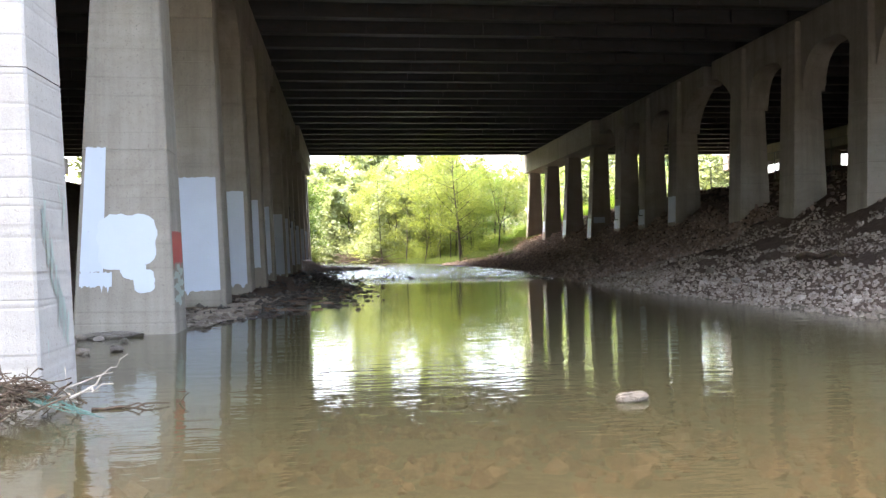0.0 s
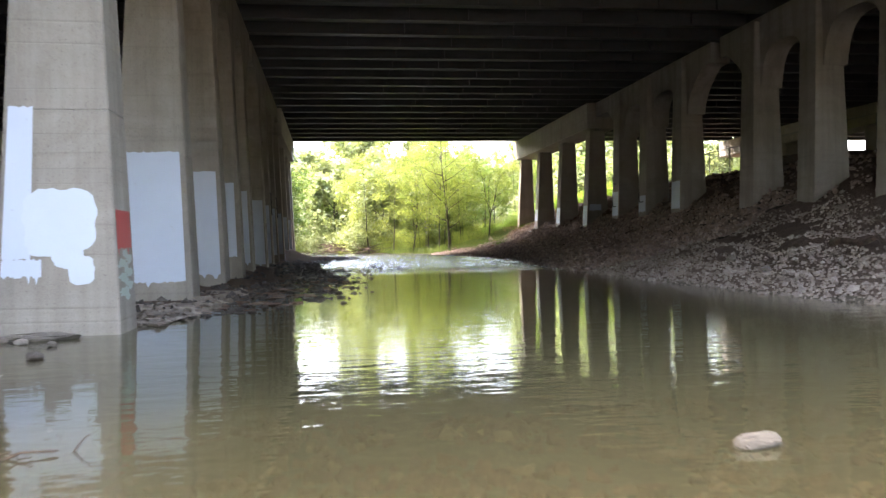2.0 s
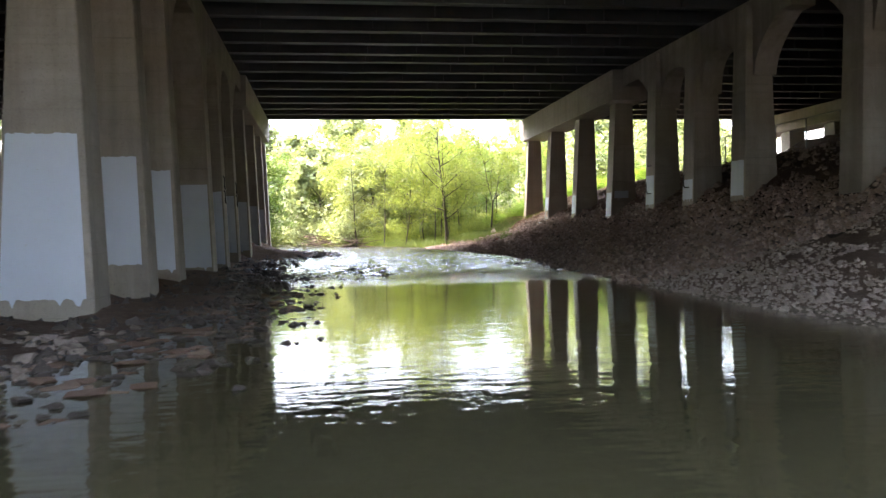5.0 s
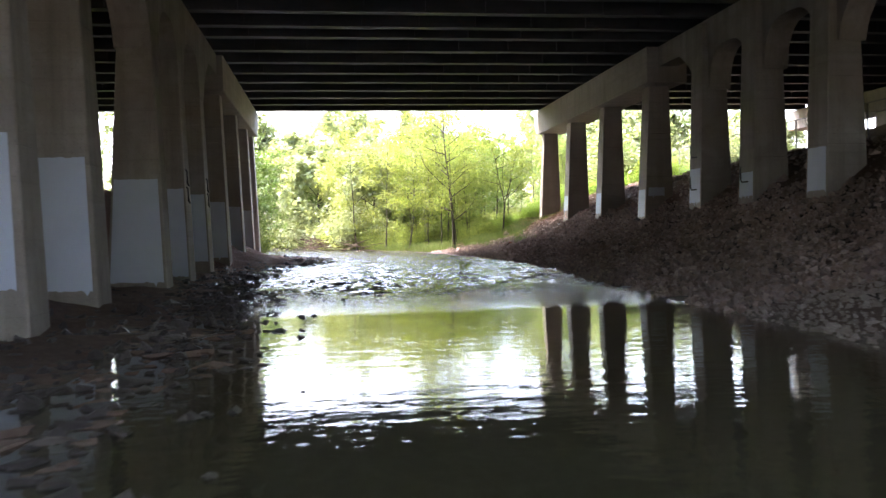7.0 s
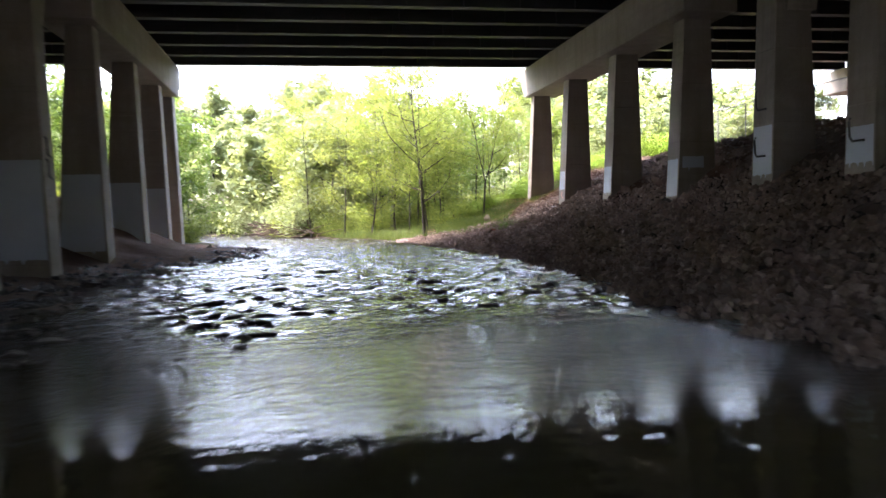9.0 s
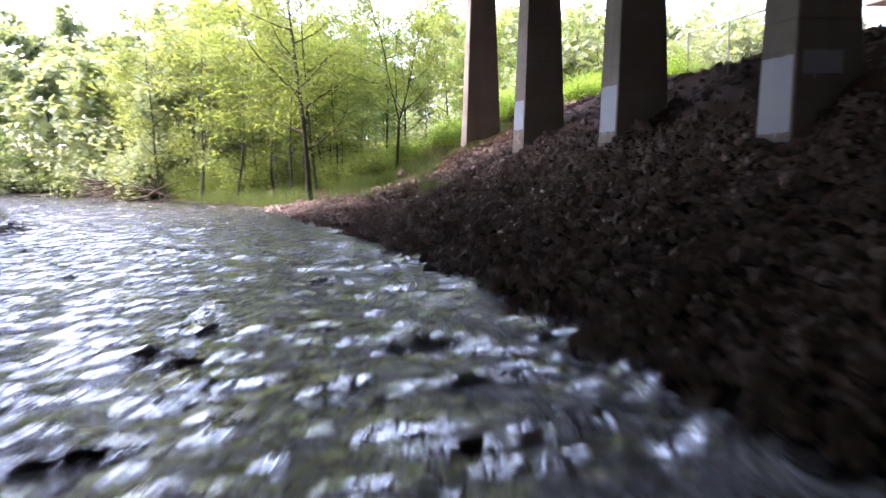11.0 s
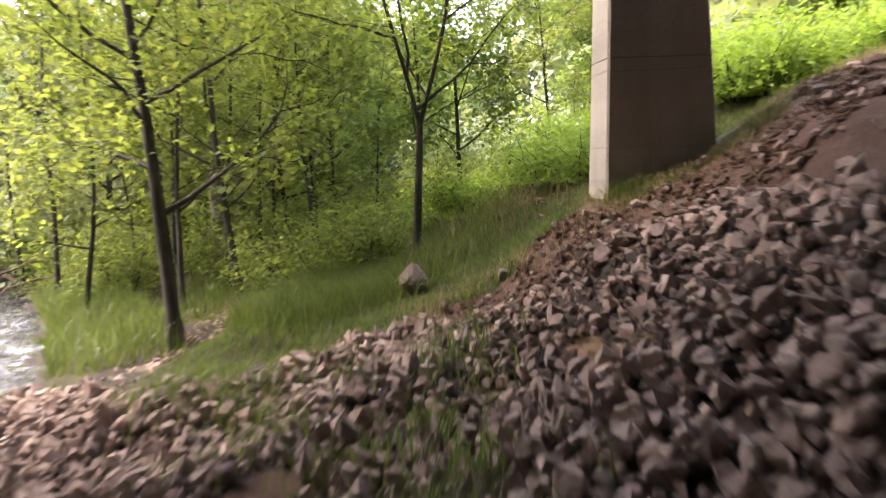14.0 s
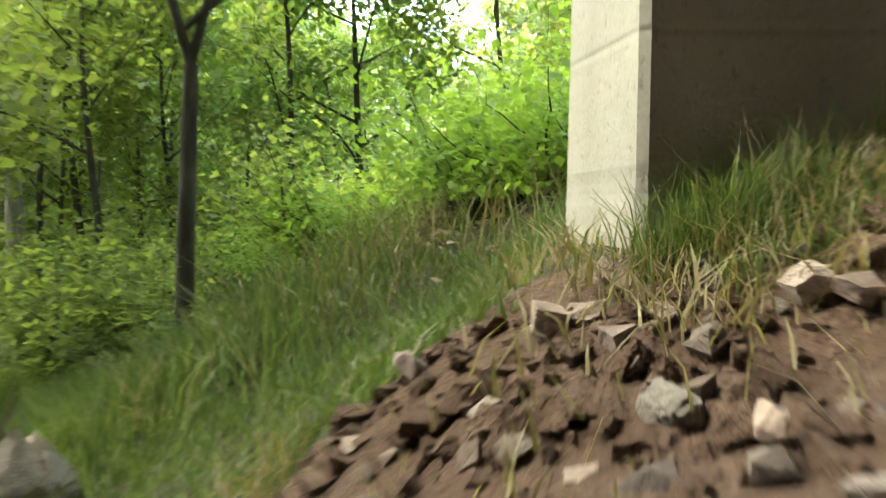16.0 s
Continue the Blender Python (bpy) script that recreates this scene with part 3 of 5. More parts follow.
def bridge_pier(side, y0, thick, top, old, blue, joint=None, label=""):
    """A tapered concrete pier with chamfered edges, a groove where it was poured in two lifts, and coats of paint."""
    xm = sum(pier_sides(side, 0)) / 2
    zb = float(min(ground_height(xm + dx, y0 + dy) for dx, dy in product((-0.8, 0, 0.8), (0, thick)))) - 0.5
    p = base("bridge_pier", (0, 0, 0), label, "bridge pier", "bridge piers", "structure")
    y1 = y0 + thick
    cuts = sorted({joint or 2.36, 4.55})
    lo = zb
    for k, c in enumerate([*cuts, top]):
        bm = bmesh.new()
        loft(bm, [pier_ring(side, y0, y1, lo), pier_ring(side, y0, y1, c - 0.012), pier_ring(side, y0, y1, c, 0.014)] if c < top else [pier_ring(side, y0, y1, lo), pier_ring(side, y0, y1, c)])
        part("shaft_lift", bm, CONCRETE_DAYLIT if y0 < 2.2 else CONCRETE_OLD if old else CONCRETE, p)
        lo = c
    for i, (face, z0, z1, u0, u1, mat, text) in enumerate(blue):
        (a, b, c, d), lift = coat_face(side, y0, y1, face, z0, z1, u0, u1)
        bm = bmesh.new()
        ragged(bm, a, b, c, d, lift, int(y0 * 100) + i)
        part("paint_coat", bm, mat, p, text)
    return p


B = "pale blue graffiti cover-up paint"
blue_end = lambda z0, z1, u0=0.0, u1=1.0: ("end", z0, z1, u0, u1, BLUE_PAINT, B)
blue_creek = lambda z0, z1, u0=0.0, u1=1.0: ("creek", z0, z1, u0, u1, BLUE_PAINT, B)

LEFT = [
    (2.15, 0.8, True, []),
    (6.88, 0.76, True, [blue_end(0.80, 2.38, 0.0, 0.26), blue_end(0.62, 0.80, 0.0, 0.36), ("creek", 0.9, 1.31, 0.0, 0.95, RED_PAINT, "red spray paint block")]),
    (11.55, 0.78, True, [blue_end(0.34, 2.42, 0.0, 0.96)]),
    (15.85, 0.85, True, [blue_end(0.30, 2.48, 0.0, 0.96)]),
    (19.4, 0.75, True, [blue_end(0.62, 2.49, 0.0, 0.94)]),
    (22.4, 0.8, True, [blue_end(0.40, 2.47, 0.0, 0.98)]),
    (27.8, 0.8, True, [blue_end(0.22, 2.48)]),
    (31.0, 0.85, True, [blue_end(0.18, 2.44)]),
    (34.6, 0.8, True, [blue_end(0.45, 2.46)]),
    (39.5, 0.8, False, [blue_end(0.42, 2.42)]),
    (44.65, 0.8, False, [blue_end(0.35, 2.41)]),
    (49.3, 0.75, False, [blue_end(0.34, 2.38)]),
    (52.4, 0.8, False, []),
]
RIGHT = [
    (52.0, 0.57, False, []),
    (47.5, 0.8, False, [blue_creek(2.05, 2.75)]),
    (42.58, 0.8, False, [blue_creek(1.79, 2.64)]),
    (37.65, 0.8, False, [blue_creek(1.55, 2.54), blue_end(2.3, 2.6, 0.05, 0.7)]),
    (33.0, 0.9, True, [blue_creek(1.9, 2.95)]),
    (29.8, 0.9, True, [blue_creek(1.96, 2.61)]),
    (26.5, 0.9, True, [blue_creek(1.95, 2.95)]),
    (21.3, 0.9, True, []),
    (18.1, 0.9, True, []),
    (14.8, 0.9, True, []),
    (10.8, 0.9, True, []),
    (6.7, 0.9, True, []),
    (2.5, 0.9, True, []),
]
LEFT_LABELS = {2.15: "grey concrete pier paled to carry daylight, with faded green spray marks, standing in water",
               6.88: "tapered concrete pier with blue and white cover-up paint patches"}
for y, thick, old, coats in LEFT:
    bridge_pier(-1, y, thick, 7.35 if old else 6.25, old, coats, label=LEFT_LABELS.get(y, "tapered concrete bridge pier with a pale blue painted foot"))
for y, thick, old, coats in RIGHT:
    bridge_pier(1, y, thick, 7.35 if old else 6.25, old, coats, 3.0, "tapered concrete bridge pier with a blue painted strip" if coats else "bare tapered concrete bridge pier on the stony bank")


def straight_cap(x0, x1, y0, y1):
    bm = bmesh.new()
    c = 0.03
    prof = lambda y, zl: [(x0 + c, y, zl), (x1 - c, y, zl), (x1, y, zl + c), (x1, y, DECK_LOW - 0.06), (x0, y, DECK_LOW - 0.06), (x0, y, zl + c)]
    loft(bm, [prof(y0, 6.25), prof(y1 - 0.5, 6.25), prof(y1, 6.75)])
    return tagged(part("cap_beam", bm, CONCRETE), "straight concrete cap beam across the newer piers", "cap beam", "cap beams", "structure")


def arched_cap(x0, x1, piers, y0, y1):
    """A deep cap beam whose underside arches from pier to pier; the outer ends cantilever."""
    bm = bmesh.new()
    spans = [(a + t, b) for (a, t), (b, _) in zip(piers, piers[1:])]
    rings = []
    for y in np.arange(y0, y1 + 1e-6, 0.08):
        z = 5.35
        for a, b in spans:
            if a < y < b:
                h = (b - a) / 2
                u = abs(y - (a + b) / 2) / h
                z = 5.35 + 1.2 * (1 - u ** 3.2) ** 0.5
        lo, hi = piers[0][0], piers[-1][0] + piers[-1][1]
        if y < lo:
            z = 5.35 + 1.45 * min(1, ((lo - y) / 1.3)) ** 0.5
        if y > hi:
            z = 5.35 + 1.45 * min(1, ((y - hi) / 1.3)) ** 0.5
        rings.append([(x0, y, z), (x1, y, z), (x1, y, DECK_LOW - 0.06), (x0, y, DECK_LOW - 0.06)])
    loft(bm, rings)
    return tagged(part("cap_beam", bm, CONCRETE_OLD), "old stained concrete cap beam arching between the piers", "cap beam", "cap beams", "structure")


straight_cap(13.0, 14.45, 36.9, 53.1)
straight_cap(-3.2, -1.72, 38.7, 53.1)
rp = sorted((y, t) for y, t, old, _ in RIGHT if old)
lp = sorted((y, t) for y, t, old, _ in LEFT if old)
arched_cap(13.42, 14.1, [q for q in rp if q[0] > 24], 24.6, 36.88)
arched_cap(13.42, 14.1, [q for q in rp if q[0] < 24], NEAR_EDGE + 0.3, 23.9)
arched_cap(-2.72, -1.92, [q for q in lp if q[0] > 25], 25.2, 38.68)
arched_cap(-2.72, -1.92, [q for q in lp if q[0] < 25], NEAR_EDGE + 0.3, 24.6)

# the next bents on the slopes to either side
for xc in (28.5, -18.2):
    bm = bmesh.new()
    add_box(bm, xc - 0.75, xc + 0.75, NEAR_EDGE, 53.1, 6.42, DECK_LOW - 0.06, 0.03)
    tagged(part("cap_beam", bm, CONCRETE), "concrete cap beam high on the embankment", "cap beam", "cap beams", "structure")
    for y in (2.9, 7.1, 11.3, 15.5, 19.7, 23.9, 28.1, 32.3, 36.5, 40.7, 44.9, 49.15):
        bm = bmesh.new()
        g = float(ground_height(xc, y)) - 0.6
        add_box(bm, xc - 0.5, xc + 0.5, y, y + 0.95, g, 6.42, 0.04)
        tagged(part("bridge_pier", bm, CONCRETE), "short concrete pier on the embankment", "bridge pier", "bridge piers", "structure")

# unseen abutments, added to close the ends of the side spans against light
for xa in (-33.2, 43.2):
    bm = bmesh.new()
    add_box(bm, xa, xa + 1.2, NEAR_EDGE, FAR_EDGE, 2.0, DECK_LOW - 0.02, 0.03)
    tagged(part("abutment", bm, CONCRETE_OLD), "stained concrete abutment wall under the deck's end, unseen, added to block light", "abutment", "abutments", "structure")

# deck, girders and cross frames
bridge = base("bridge_deck", (0, 0, 0), "concrete highway deck, blackened to carry its shade, on rows of steel girders", "bridge deck", "", "structure")
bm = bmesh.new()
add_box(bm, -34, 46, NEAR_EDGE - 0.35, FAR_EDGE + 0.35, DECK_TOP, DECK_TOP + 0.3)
part("deck_slab", bm, CONCRETE_DECK_SHADE, bridge)
for y in (NEAR_EDGE - 0.35, FAR_EDGE + 0.13):
    bm = bmesh.new()
    add_box(bm, -34, 46, y, y + 0.22, DECK_TOP + 0.3, DECK_TOP + 1.15, 0.03)
    part("parapet", bm, CONCRETE, bridge)
BENTS = (-34, -18.2, -2.42, 13.75, 28.5, 46)
rows_y = list(np.arange(36.2, FAR_EDGE, 2.02) + 0.1) + list(np.arange(2.2, 35.2, 1.72))
for a, b in zip(BENTS, BENTS[1:]):
    bm = bmesh.new()
    w, d = b - a - 0.08, DECK_TOP - DECK_LOW
    add_box(bm, -w / 2, w / 2, -0.17, 0.17, 0, 0.035)
    add_box(bm, -w / 2, w / 2, -0.012, 0.012, 0.035, d - 0.03)
    add_box(bm, -w / 2, w / 2, -0.14, 0.14, d - 0.03, d)
    n = 9
    for i in range(1, n):
        q = -w / 2 + w * i / n
        add_box(bm, q - 0.008, q + 0.008, -0.12, 0.12, 0.035, d - 0.03)
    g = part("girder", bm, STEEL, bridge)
    g.location = ((a + b) / 2, rows_y[0], DECK_LOW)
    for y in rows_y[1:]:
        o = new("girder", g.data)
        o.parent = bridge
        o.location = ((a + b) / 2, y, DECK_LOW)


# ---- trees ----
def branch_path(rng, start, way, length, n, lift, wander):
    pts = [np.array(start, float)]
    d = np.array(way, float)
    for _ in range(n):
        d = d + rng.normal(size=3) * wander + np.array([0, 0, lift])
        d /= np.linalg.norm(d)
        pts.append(pts[-1] + d * length / n)
    return np.array(pts), d


def leaf_arrays(rng, centres, size, droop=0.3, narrow=0.42):
    """Folded leaves of two triangles each half, at the given points."""
    n = len(centres)
    az = rng.uniform(0, 2 * np.pi, n)
    pitch = rng.normal(-droop, 0.45, n)
    d = np.stack([np.cos(az) * np.cos(pitch), np.sin(az) * np.cos(pitch), np.sin(pitch)], 1)
    s = np.stack([-np.sin(az), np.cos(az), rng.normal(0, 0.45, n)], 1)
    s /= np.linalg.norm(s, axis=1, keepdims=True)
    L = (size * rng.uniform(0.65, 1.25, n))[:, None]
    v = np.stack([centres, centres + d * L * 0.45 + s * L * narrow, centres + d * L, centres + d * L * 0.45 - s * L * narrow], 1)
    v[:, 1:4:2, 2] += (L * 0.08)
    f = np.arange(n)[:, None] * 4 + np.array([[0, 1, 2, 3]])
    return v.reshape(-1, 3), f


def tree(name, seed, height, radius, spread, leaves, size, bark_mat, leaf_mat, label, first=0.25, group="trees", limbs=11, lean=0.06, droop=0.3, flat=0.0, two=False, twigs=8, wander=0.045, toward=(0, 0)):
    """A tree: a tapered trunk with limbs and twigs, and a crown of single leaves along the twigs."""
    rng = np.random.default_rng(seed)
    root = base(name, (0, 0, 0), label, "tree", group)
    wood, tips = [], []
    trunk, _ = branch_path(rng, (0, 0, -0.25), (toward[0] + rng.normal() * lean, toward[1] + rng.normal() * lean, 1), height * 0.92, 12, 0.03, wander)
    tr = radius * (1 - np.linspace(0, 1, 13) ** 0.8 * 0.88)
    tr[0] *= 1.5
    leaders = [trunk]
    if two:
        k = 4
        wood.append(tube_arrays(trunk[:k + 1], tr[:k + 1], 8))
        leaders = []
        for sgn in (-0.1, 0.34):
            lp_, _ = branch_path(rng, trunk[k], (sgn, 0.1 * sgn, 1.0), height * 0.7, 9, 0.05, 0.06)
            wood.append(tube_arrays(lp_, tr[k] * 0.7 * (1 - np.linspace(0, 1, 10) * 0.85), 7))
            leaders.append(np.concatenate([trunk[:k], lp_])[:13])
    else:
        wood.append(tube_arrays(trunk, tr, 7))
    for i in range(limbs):
        u = first + (0.97 - first) * (i + rng.uniform(0, 0.8)) / limbs
        k = u * 12
        ld = leaders[i % len(leaders)]
        p = ld[int(k)] + (ld[min(12, int(k) + 1)] - ld[int(k)]) * (k % 1)
        az = i * 2.4 + rng.uniform(-0.5, 0.5)
        up = rng.uniform(0.25, 0.9) * (1 - flat)
        ln = spread * (1.08 - 0.75 * abs(u - 0.45)) * rng.uniform(0.7, 1.1)
        bp, _ = branch_path(rng, p, (np.cos(az), np.sin(az), up), ln, 7, 0.02 + 0.05 * (1 - flat), 0.13)
        r = radius * 0.42 * (1 - u * 0.55)
        wood.append(tube_arrays(bp, r * (1 - np.linspace(0, 1, 8) * 0.85), 4))
        for j in range(twigs):
            q = bp[rng.integers(2, 8)]
            dw = rng.normal(size=3) * np.array([1, 1, 0.5]) + np.array([np.cos(az), np.sin(az), 0.15]) * 0.7
            dw /= np.linalg.norm(dw)
            sp, _ = branch_path(rng, q, dw, ln * rng.uniform(0.25, 0.5), 4, -0.02, 0.2)
            wood.append(tube_arrays(sp, r * 0.28 * (1 - np.linspace(0, 1, 5) * 0.7), 3))
            tips.append(sp[1:])
    v, f = joined(wood)
    mesh_object("trunk", v, f, bark_mat, root, smooth=True)
    tips = np.concatenate(tips)
    c = tips[rng.integers(0, len(tips), leaves)] + rng.normal(size=(leaves, 3)) * np.array([0.2, 0.2, 0.14]) * (spread / 2.2)
    v, f = leaf_arrays(rng, c, size, droop)
    mesh_object("crown", v, f, leaf_mat, root)
    return root


def shrub(name, seed, width, height, leaves, size, leaf_mat, label, stems=14):
    rng = np.random.default_rng(seed)
    root = base(name, (0, 0, 0), label, "shrub", "shrubs")
    wood, tips = [], []
    for i in range(stems):
        az = rng.uniform(0, 6.28)
        out = rng.uniform(0.1, 1.0)
        sp, _ = branch_path(rng, (np.cos(az) * width * 0.12, np.sin(az) * width * 0.12, -0.1), (np.cos(az) * out, np.sin(az) * out, 1.0), height * rng.uniform(0.6, 1.15), 7, -0.06, 0.16)
        wood.append(tube_arrays(sp, 0.018 * (1 - np.linspace(0, 1, 8) * 0.8), 3))
        tips.append(sp[2:])
    v, f = joined(wood)
    mesh_object("branchwork", v, f, BARK, root)
    tips = np.concatenate(tips)
    c = tips[rng.integers(0, len(tips), leaves)] + rng.normal(size=(leaves, 3)) * np.array([0.22, 0.22, 0.16]) * width * 0.6
    c[:, 2] = np.maximum(c[:, 2], 0.02)
    v, f = leaf_arrays(rng, c, size, 0.2, 0.4)
    mesh_object("foliage", v, f, leaf_mat, root)
    return root


def plant(proto, x, y, turn=0.0, scale=1.0, sink=0.0, low=True):
    z = float(ground_height(x, y)) - sink
    if low and y > 56:
        # trees stand lower towards the water, as on the hillside
        tall = max(k.bound_box[6][2] for k in proto.children)
        away = abs(x - 0.7 - 0.075 * y) - 2.5
        rise = 0.163 + 0.045 * min(1.0, max(0.0, away / 3.0)) if y > 63 else 0.188
        scale = max(0.3, min(scale, (1.3 + (y - 28) * rise - z) / tall))
    return copy_thing(proto, pose(x, y, z, 0, 0, turn) @ Matrix.Scale(scale, 4))


def settle(ob, x, y, turn=0.0):
    ob.matrix_basis = pose(x, y, float(ground_height(x, y)), 0, 0, turn)
    return ob


# ---- woods beyond the bridge ----
settle(tree("bank_tree", 3, 9.4, 0.1, 3.2, 9800, 0.09, BARK, LEAF, "slender dark-barked tree leaning on the creek bank", 0.2, limbs=17, lean=0.0, wander=0.025, toward=(-0.045, 0), flat=0.35), 8.68, 54.62, 0)
settle(tree("forked_tree", 8, 7.0, 0.066, 2.3, 7600, 0.09, BARK, LEAF, "young forked tree rising from tall grass", 0.35, limbs=17, lean=0.0, two=True, wander=0.02, toward=(0.1, 0)), 11.55, 55.2, 0)
wood_a = settle(tree("woodland_tree", 21, 7.5, 0.06, 2.2, 2900, 0.13, BARK, LEAF, "leafy young woodland tree with a thin dark trunk", 0.18, "woodland trees", 12, twigs=5), 9.8, 60.2, 0)
wood_b = settle(tree("woodland_tree", 22, 8.5, 0.062, 2.8, 4600, 0.125, BARK, LEAF_YELLOW, "yellow-green woodland tree with a slim dark trunk", 0.2, "woodland trees", 13, twigs=4, lean=0.01, wander=0.03), 9.15, 57.0, 0)
wood_c = settle(tree("woodland_tree", 23, 8.0, 0.08, 2.7, 4600, 0.165, BARK, LEAF_DARK, "dark green woodland tree among paler ones", 0.15, "woodland trees", 13, twigs=4), -3.6, 57.0, 0)
far_a = settle(tree("distant_tree", 31, 12.5, 0.2, 4.8, 3400, 0.6, BARK_PALE, LEAF_HAZE, "tall green tree on the far hillside, leaves paled for haze", 0.12, "distant trees", 14, twigs=4), -14, 100, 0)
far_b = settle(tree("distant_tree", 32, 11, 0.2, 4.6, 3400, 0.6, BARK, LEAF_HAZE, "tall tree with a dark trunk on the far hillside, leaves paled for haze", 0.12, "distant trees", 14, twigs=4), 6, 95, 0)
bush_a = settle(shrub("shrub", 41, 1.5, 1.6, 2500, 0.085, LEAF, "leafy green shrub on the bank"), 7.4, 62.6, 0)
bush_b = settle(shrub("shrub", 42, 1.7, 1.4, 1300, 0.165, LEAF_YELLOW, "pale yellow-green shrub by the water"), 5.6, 63.6, 0)
thicket = settle(shrub("thicket", 44, 2.6, 3.0, 1800, 0.26, LEAF_HAZE, "rounded pale green thicket leaning over the water, paled further for haze", 20), 3.2, 66.0, 0)
vine = settle(shrub("vine_thicket", 43, 2.0, 0.9, 4600, 0.075, LEAF_BRIGHT, "bright green broad-leaved vines on the slope", 18), 15.6, 54.2, 0)

rng = random.Random(11)


def free(x, y, margin=0.7):
    return x > shore_right(y) + margin or x < shore_left(y) - margin


for i in range(48):
    x, y = rng.uniform(-12, 26), rng.uniform(57.5, 82)
    if free(x, y, 1.5):
        plant(rng.choice((wood_a, wood_b, wood_c)), x, y, rng.uniform(0, 360), rng.uniform(0.6, 0.95))
for x, y, k in ((-3.4, 55.2, 0.85), (-5.2, 58.5, 0.95), (-2.6, 61.0, 0.7), (-7.5, 55.5, 1.0), (-11, 57, 1.0), (16.5, 59, 0.8), (20, 60.5, 0.9), (12.9, 59.5, 0.75), (10.6, 61, 0.7)):
    plant(rng.choice((wood_a, wood_b, wood_c)), x, y, rng.uniform(0, 360), k)
for i in range(64):
    x, y = rng.uniform(-60, 60), rng.uniform(80, 135)
    if free(x, y):
        plant(rng.choice((far_a, far_a, far_b)), x, y, rng.uniform(0, 360), rng.uniform(0.6, 1.05))
for i in range(75):
    x, y = rng.uniform(-16, 28), rng.uniform(57, 84)
    if free(x, y, 0.6) and not (5 < x < 13 and y < 61):
        plant(rng.choice((bush_a, bush_b)), x, y, rng.uniform(0, 360), rng.uniform(0.7, 1.2) * (1 + (y - 57) * 0.02))
for y in np.arange(57.5, 72, 1.3):
    if y > 61:
        plant(bush_a if y < 66 else bush_b, float(shore_right(y)) + rng.uniform(0.5, 1.4), float(y), rng.uniform(0, 360), rng.uniform(0.35, 0.6) + 0.02 * (y - 57))
    plant(rng.choice((bush_a, bush_b)), float(shore_left(y)) - rng.uniform(0.6, 1.6), float(y), rng.uniform(0, 360), rng.uniform(0.5, 0.95))
for i in range(26):
    x = rng.uniform(14.6, 24)
    plant(vine, x, 53.4 + 0.22 * (x - 14) + rng.uniform(0, 4.0), rng.uniform(0, 360), rng.uniform(0.6, 1.3))
for i in range(16):
    plant(rng.choice((thicket, bush_b)), rng.uniform(16, 30), rng.uniform(57, 66), rng.uniform(0, 360), rng.uniform(0.9, 1.4), low=False)
for x, y in ((12.6, 56.6), (13.4, 55.6), (12.2, 58.2), (14.3, 57.4), (13.7, 54.7)):
    plant(vine, x, y, rng.uniform(0, 360), rng.uniform(0.7, 1.0))
for x, y, k in ((10.9, 56.6, 0.7), (12.5, 56.8, 0.75), (10.35, 55.75, 0.8), (11.15, 55.9, 0.6), (10.0, 56.3, 0.7), (9.3, 58.2, 0.8), (10.6, 58.0, 0.9)):
    plant(bush_a, x, y, 70 * x, k)
for y in np.arange(68.0, 84, 2.8):
    for x in np.arange(float(shore_right(y)) + 2.2, 12, 3.0):
        plant(rng.choice((wood_a, wood_b, wood_c, far_b)), float(x) + rng.uniform(-0.8, 0.8), float(y) + rng.uniform(-1, 1), rng.uniform(0, 360), rng.uniform(0.75, 1.0))
for x in np.arange(-34, 30, 5.2):
    y = 92 + rng.uniform(-6, 8)
    if free(float(x), y, 1.0):
        plant(rng.choice((far_a, far_a, far_b)), float(x), y, rng.uniform(0, 360), rng.uniform(0.8, 1.1))
for x, y, k in ((-6.5, 66, 0.9), (-9.5, 70, 1.0), (-13, 74, 1.05), (-8.8, 63, 0.95), (-12, 66, 1.0)):
    plant(rng.choice((wood_a, wood_b)), x, y, rng.uniform(0, 360), k)
for x, y, k in ((-3.3, 57.6, 0.95), (-5.0, 61.5, 1.05), (-6.4, 65.5, 1.1), (-8.0, 59.5, 1.1), (-10.5, 71.5, 1.2)):
    plant((wood_a, wood_c)[int(y) % 2], x, y, 50 * x, k, low=False)
sapling = settle(tree("sapling", 61, 6.4, 0.055, 1.7, 2200, 0.095, BARK, LEAF, "slim dark-stemmed sapling on the bank", 0.26, "saplings", 11, twigs=5), 8.3, 57.25, 0)
for x, y, k in ((8.9, 58.4, 0.95), (10.1, 59.2, 1.0), (7.9, 59.6, 0.9), (12.2, 59.4, 0.95), (6.9, 60.6, 0.85), (9.2, 60.6, 1.0)):
    plant(sapling, x, y, 77 * x, k, low=False)
for x, y, k in ((6.5, 58.6, 0.9), (5.3, 61.2, 1.0), (3.6, 64.4, 1.0), (7.4, 61.5, 0.95)):
    plant(wood_a if y < 60 else wood_b, x, y, 91 * x, k, low=False)
settle(tree("woodland_tree", 71, 9.5, 0.17, 2.6, 3600, 0.15, BARK_PALE, LEAF_YELLOW, "stout pale-trunked woodland tree forking low above the shrubs", 0.5, "woodland trees", 12, twigs=4, two=True, wander=0.02), 8.1, 63.0, 0)
# woods seen under the bridge to the other side, behind the bents
for x, y in ((-9, 54.5), (-13, 56), (-16, 55), (-20, 57), (-24, 60), (30, 58), (34, 62), (27, 60), (38, 60)):
    plant(rng.choice((wood_a, wood_b, far_b)), x, y, rng.uniform(0, 360), rng.uniform(0.7, 0.95))

